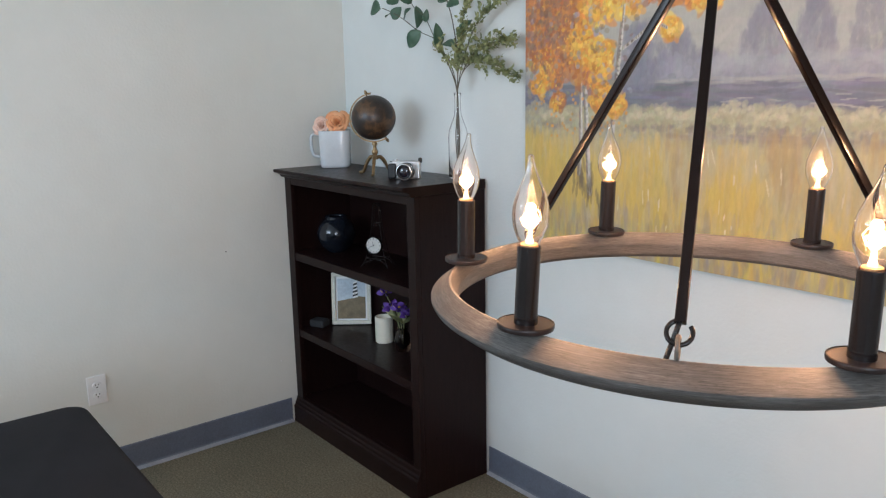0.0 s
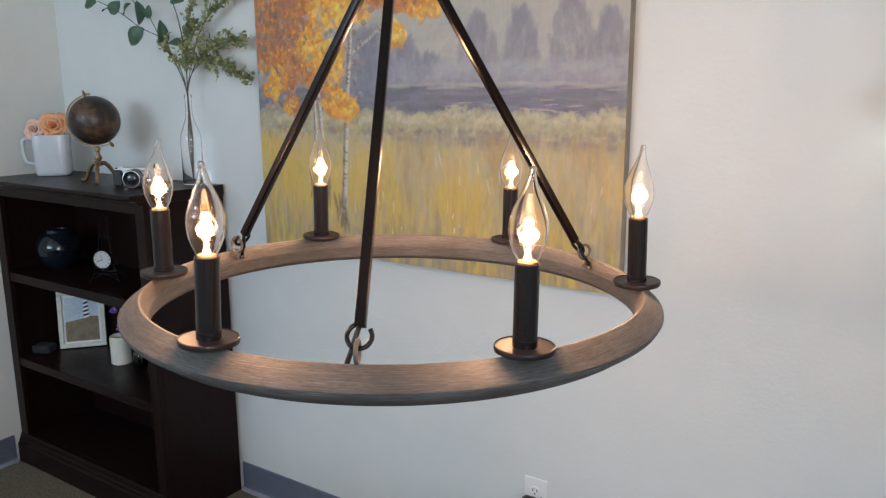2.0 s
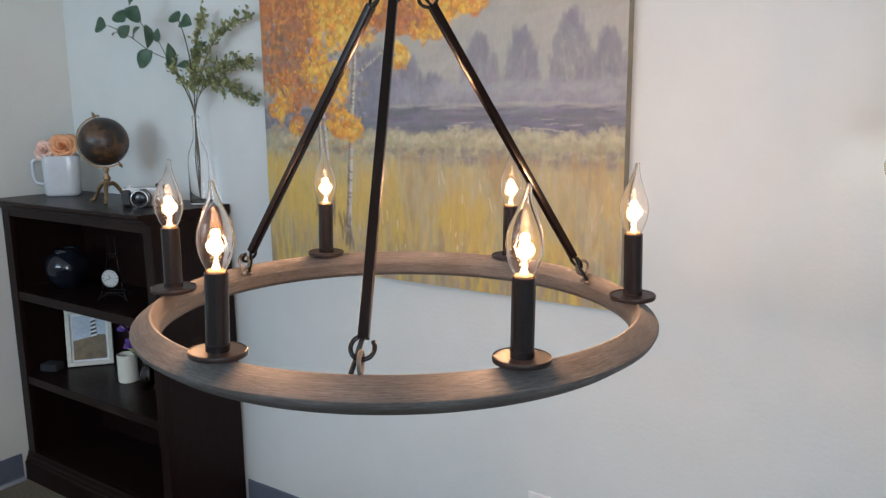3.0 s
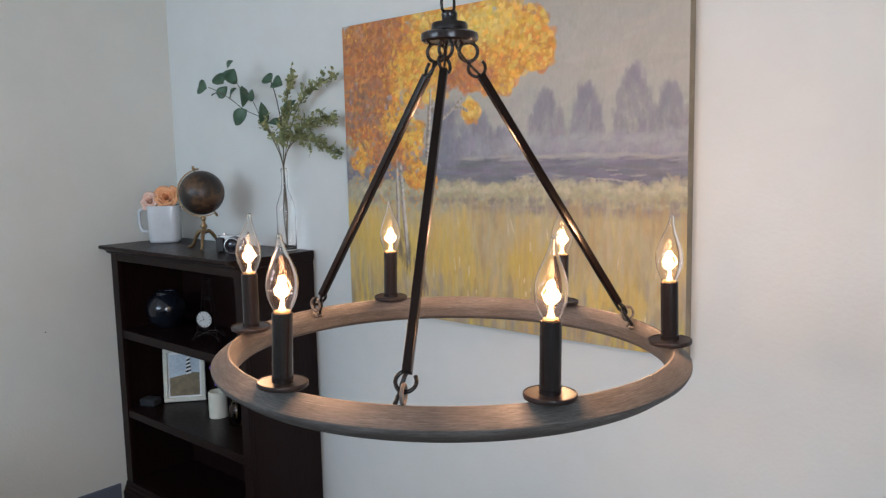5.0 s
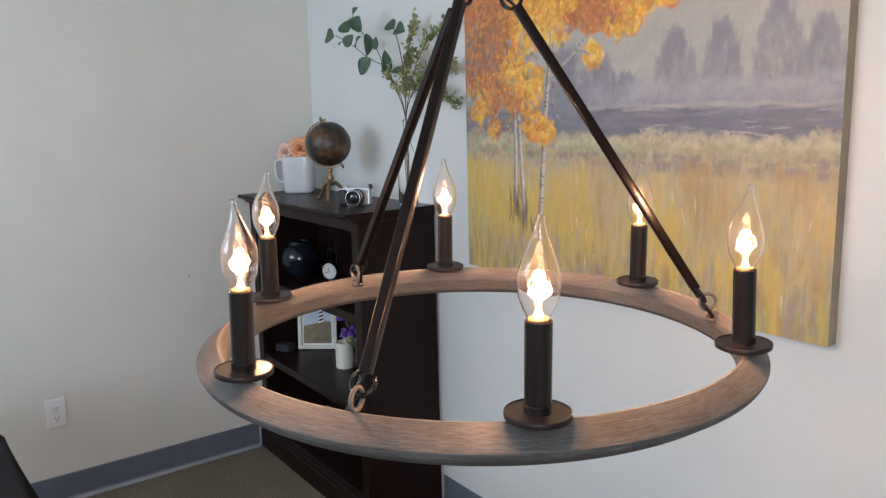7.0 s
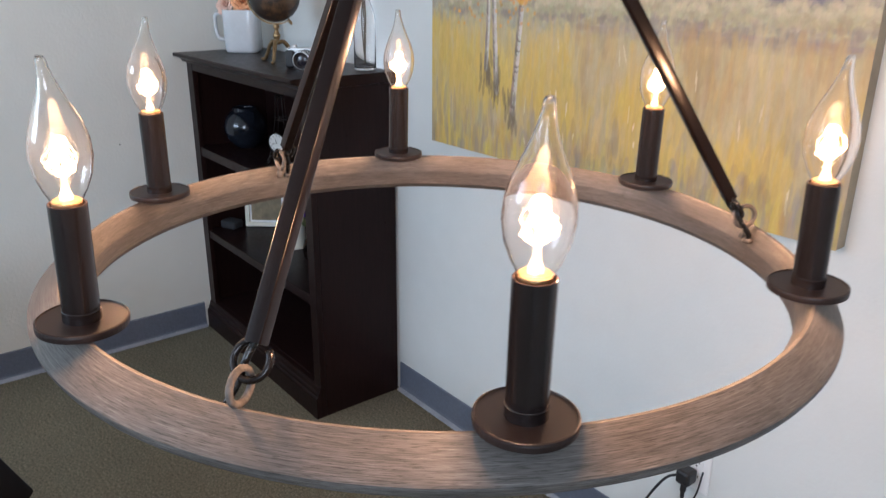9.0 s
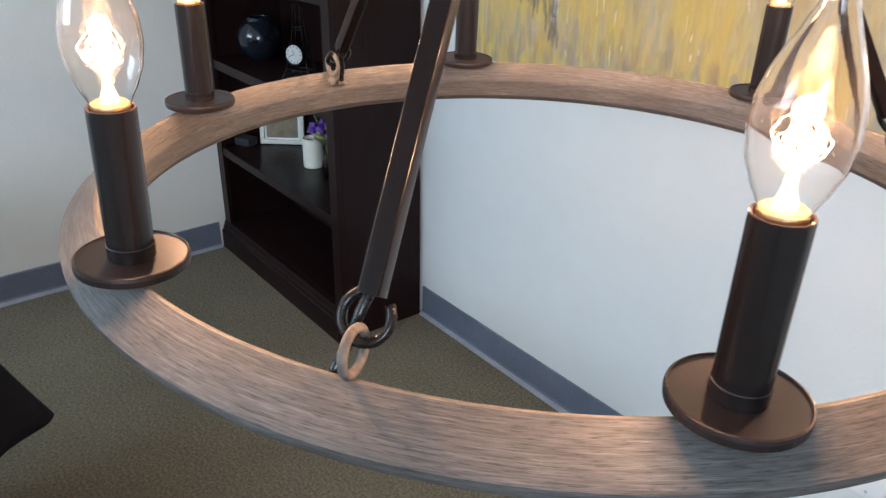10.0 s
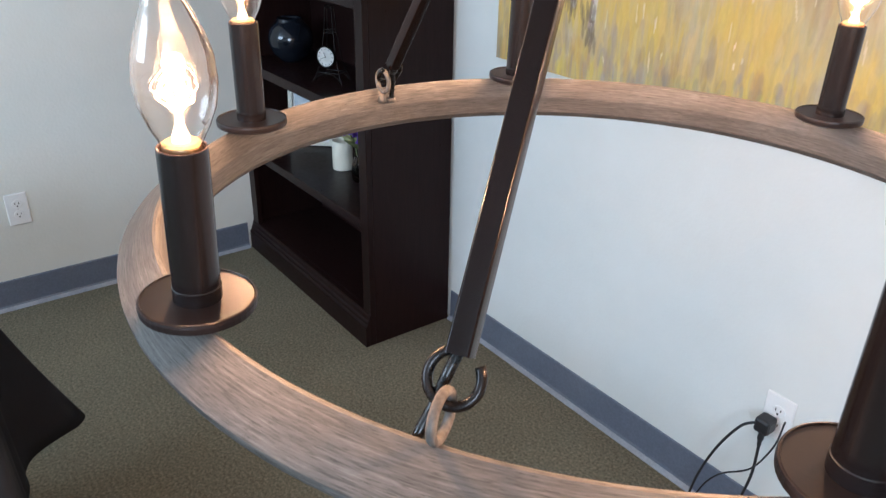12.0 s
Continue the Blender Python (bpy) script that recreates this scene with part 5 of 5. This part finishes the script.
def iris(at, top, seed):
    o = thing("silk_iris", Matrix.Translation(at), "purple silk iris with yellow flecks of bulb reflection", "flower", "irises in the bud vase")
    top = Vector(top)
    part("stem", tube(bmesh.new(), bend([(0, 0, -0.08), top * 0.4, top], 5), 0.0016, 6), M_FERN, o)
    rng = random.Random(seed)
    for k in range(7):
        a, up = k * 0.9 + seed, (0.8 if k % 2 else -0.1)
        d = Vector((math.cos(a), math.sin(a), up)).normalized()
        bm = bmesh.new()
        leaf(bm, top, top + d * rng.uniform(0.032, 0.045), 0.013, Vector((-d.y, d.x, 0.6)), 0.3)
        part("petal", bm, M_PURPLE, o, smooth=True).modifiers.new("thick", "SOLIDIFY").thickness = 0.0007
    # yellow flecks that imitate ghost reflections of the bulbs
    for k in range(3):
        d = Vector((math.cos(k * 2.1), math.sin(k * 2.1), 0.5))
        bm = bmesh.new()
        leaf(bm, top, top + d * 0.018, 0.004, Vector((-d.y, d.x, 0.6)))
        part("flare_fleck", bm, M_YELLOW, o).modifiers.new("thick", "SOLIDIFY").thickness = 0.0007
    for k in range(3):
        d = Vector((math.cos(k * 2 + seed), math.sin(k * 2 + seed), 0.7))
        bm = bmesh.new()
        leaf(bm, top * 0.3, top * 0.3 + d * 0.06, 0.008, Vector((-d.y, d.x, 0.3)))
        part("leaf", bm, M_FERN, o).modifiers.new("thick", "SOLIDIFY").thickness = 0.0006
    return o


V0 = Vector((0.600, -0.150, S2 + 0.10))
iris(V0, (-0.055, -0.02, 0.07), 1)
iris(V0, (0.0, -0.02, 0.085), 2)
iris(V0, (0.03, 0.0, 0.06), 3)
iris(V0, (-0.12, 0.0, 0.12), 4)

# ---- table with a black cloth ----
def cloth_table():
    """Table top with a rounded corner; the cloth hangs in folds to a hem above the floor and flares at the corner."""
    o = thing("covered_table", pose(1.0, -2.06, 0), "small table draped with a black tablecloth above the carpet", "table")
    L, W, H = 1.25, 0.62, 0.715
    def outline(n_side, grow, rad):
        pts = []
        cs = ((L - rad, W - rad, 0), (rad, W - rad, 90), (rad, rad, 180), (L - rad, rad, 270))
        for cx, cy, a0 in cs:
            for i in range(13):
                a = radians(a0 + 90 * i / 12)
                pts.append((cx + (rad + grow) * math.cos(a), cy + (rad + grow) * math.sin(a), a))
        full = []
        for p, q in zip(pts, pts[1:] + pts[:1]):
            d = math.hypot(p[0] - q[0], p[1] - q[1])
            k = max(1, int(d / 0.02))
            for j in range(k):
                f = j / k
                full.append((p[0] + (q[0] - p[0]) * f, p[1] + (q[1] - p[1]) * f, p[2] if k > 3 else p[2]))
        return full
    base = outline(0, 0.0, 0.055)
    n = len(base)
    bm = bmesh.new()
    rows = []
    for k, (z, g) in enumerate([(H, -0.012), (H - 0.002, -0.004), (H - 0.008, 0.001), (H - 0.02, 0.003)] + [(H - 0.02 - 0.50 * i / 14, 0.003) for i in range(1, 15)]):
        f = max(0.0, (H - 0.02 - z) / 0.50)
        row = []
        s = 0.0
        for i, (x, y, a) in enumerate(base):
            cx, cy = x - L / 2, y - W / 2
            corner = math.exp(-((math.hypot(abs(cx) - L / 2, abs(cy) - W / 2)) / 0.10) ** 2)
            nx = math.cos(a) if corner > 0.25 else (0 if abs(cy) > W / 2 - 0.01 else math.copysign(1, cx))
            ny = math.sin(a) if corner > 0.25 else (math.copysign(1, cy) if abs(cy) > W / 2 - 0.01 else 0)
            wave = math.sin(i * 0.55) * 0.6 + math.sin(i * 0.23 + 1.0) * 0.4
            out = g + f * (0.014 + 0.020 * wave + 0.05 * corner ** 1.5 * f)
            ex, ey = 0.0, 0.0
            if cx < 0 and cy > 0:
                nose = max(0.0, 1 - math.hypot(x - 0.016, y - W + 0.016) / 0.20)
                ex, ey = 0.062 * nose ** 1.2 * f, 0.165 * nose ** 1.2 * f
            row.append(bm.verts.new((x + nx * out + ex, y + ny * out + ey, z)))
        rows.append(row)
    for a, b in zip(rows, rows[1:]):
        for i in range(n):
            bm.faces.new((a[i], a[(i + 1) % n], b[(i + 1) % n], b[i]))
    bm.faces.new(rows[0])
    cl = part("tablecloth", bm, M_CLOTH, o, "black matt tablecloth", smooth=True)
    cl.data.set_sharp_from_angle(angle=radians(50))
    cl.modifiers.new("thick", "SOLIDIFY").thickness = 0.0015
    part("tabletop", boxed(0.02, L - 0.02, 0.02, W - 0.02, H - 0.03, H - 0.004, 0.004), M_ESP, o)
    for x in (0.06, L - 0.06):
        for y in (0.06, W - 0.06):
            part("leg", boxed(x - 0.02, x + 0.02, y - 0.02, y + 0.02, 0, H - 0.03, 0.003), M_ESP, o)
    return o


cloth_table()

# ---- pendant with a globe bulb ----
def pendant():
    o = thing("pendant_lamp", pose(3.012, -0.16, 0), "black pendant lamp with an unlit amber globe bulb", "lamp")
    z = 1.372
    bm = lathe(bmesh.new(), [(0.012, z + 0.072), (0.013, z + 0.062), (0.016, z + 0.053), (0.028, z + 0.040), (0.042, z + 0.020), (0.0475, z), (0.045, z - 0.016), (0.034, z - 0.033), (0.018, z - 0.044), (0, z - 0.0475)], 40)
    g = part("globe_bulb", bm, M_AMBER, o, "clear amber globe bulb", smooth=True)
    g.modifiers.new("thick", "SOLIDIFY").thickness = 0.0008
    g.visible_shadow = False
    part("filament", tube(bmesh.new(), [(0.010 * math.cos(i * 0.9), 0.010 * math.sin(i * 0.9), z + 0.03 - 0.0022 * i) for i in range(26)], 0.0005, 5), M_BRASS, g)
    part("socket", lathe(bmesh.new(), [(0, z + 0.118), (0.010, z + 0.118), (0.020, z + 0.108), (0.022, z + 0.100), (0.022, z + 0.064), (0.018, z + 0.062), (0, z + 0.062)], 32), M_BRONZE, o)
    part("cord", tube(bmesh.new(), [(0, 0, z + 0.117), (0, 0, 2.0), (0, 0, ROOM_Z - 0.02)], 0.003, 8), M_BLACK, o)
    part("canopy", lathe(bmesh.new(), [(0, ROOM_Z - 0.03), (0.05, ROOM_Z - 0.02), (0.055, ROOM_Z), (0, ROOM_Z)], 32), M_BRONZE, o)
    return o


pendant()

# ---- small marks on the cream wall ----
for y, z, r in ((-0.618, 0.834, 0.0028), (-0.40, 0.30, 0.0035)):
    bm = lathe(bmesh.new(), [(0, 0.0008), (r * 0.6, 0.0007), (r, 0.0)], 12, pose(0.0002, y, z, 0, 90, 0))
    tagged(part("nail_mark", bm, M_SLOT if r < 0.003 else M_PLATE, bpy.data.objects["wall_west"]), "small nail mark")
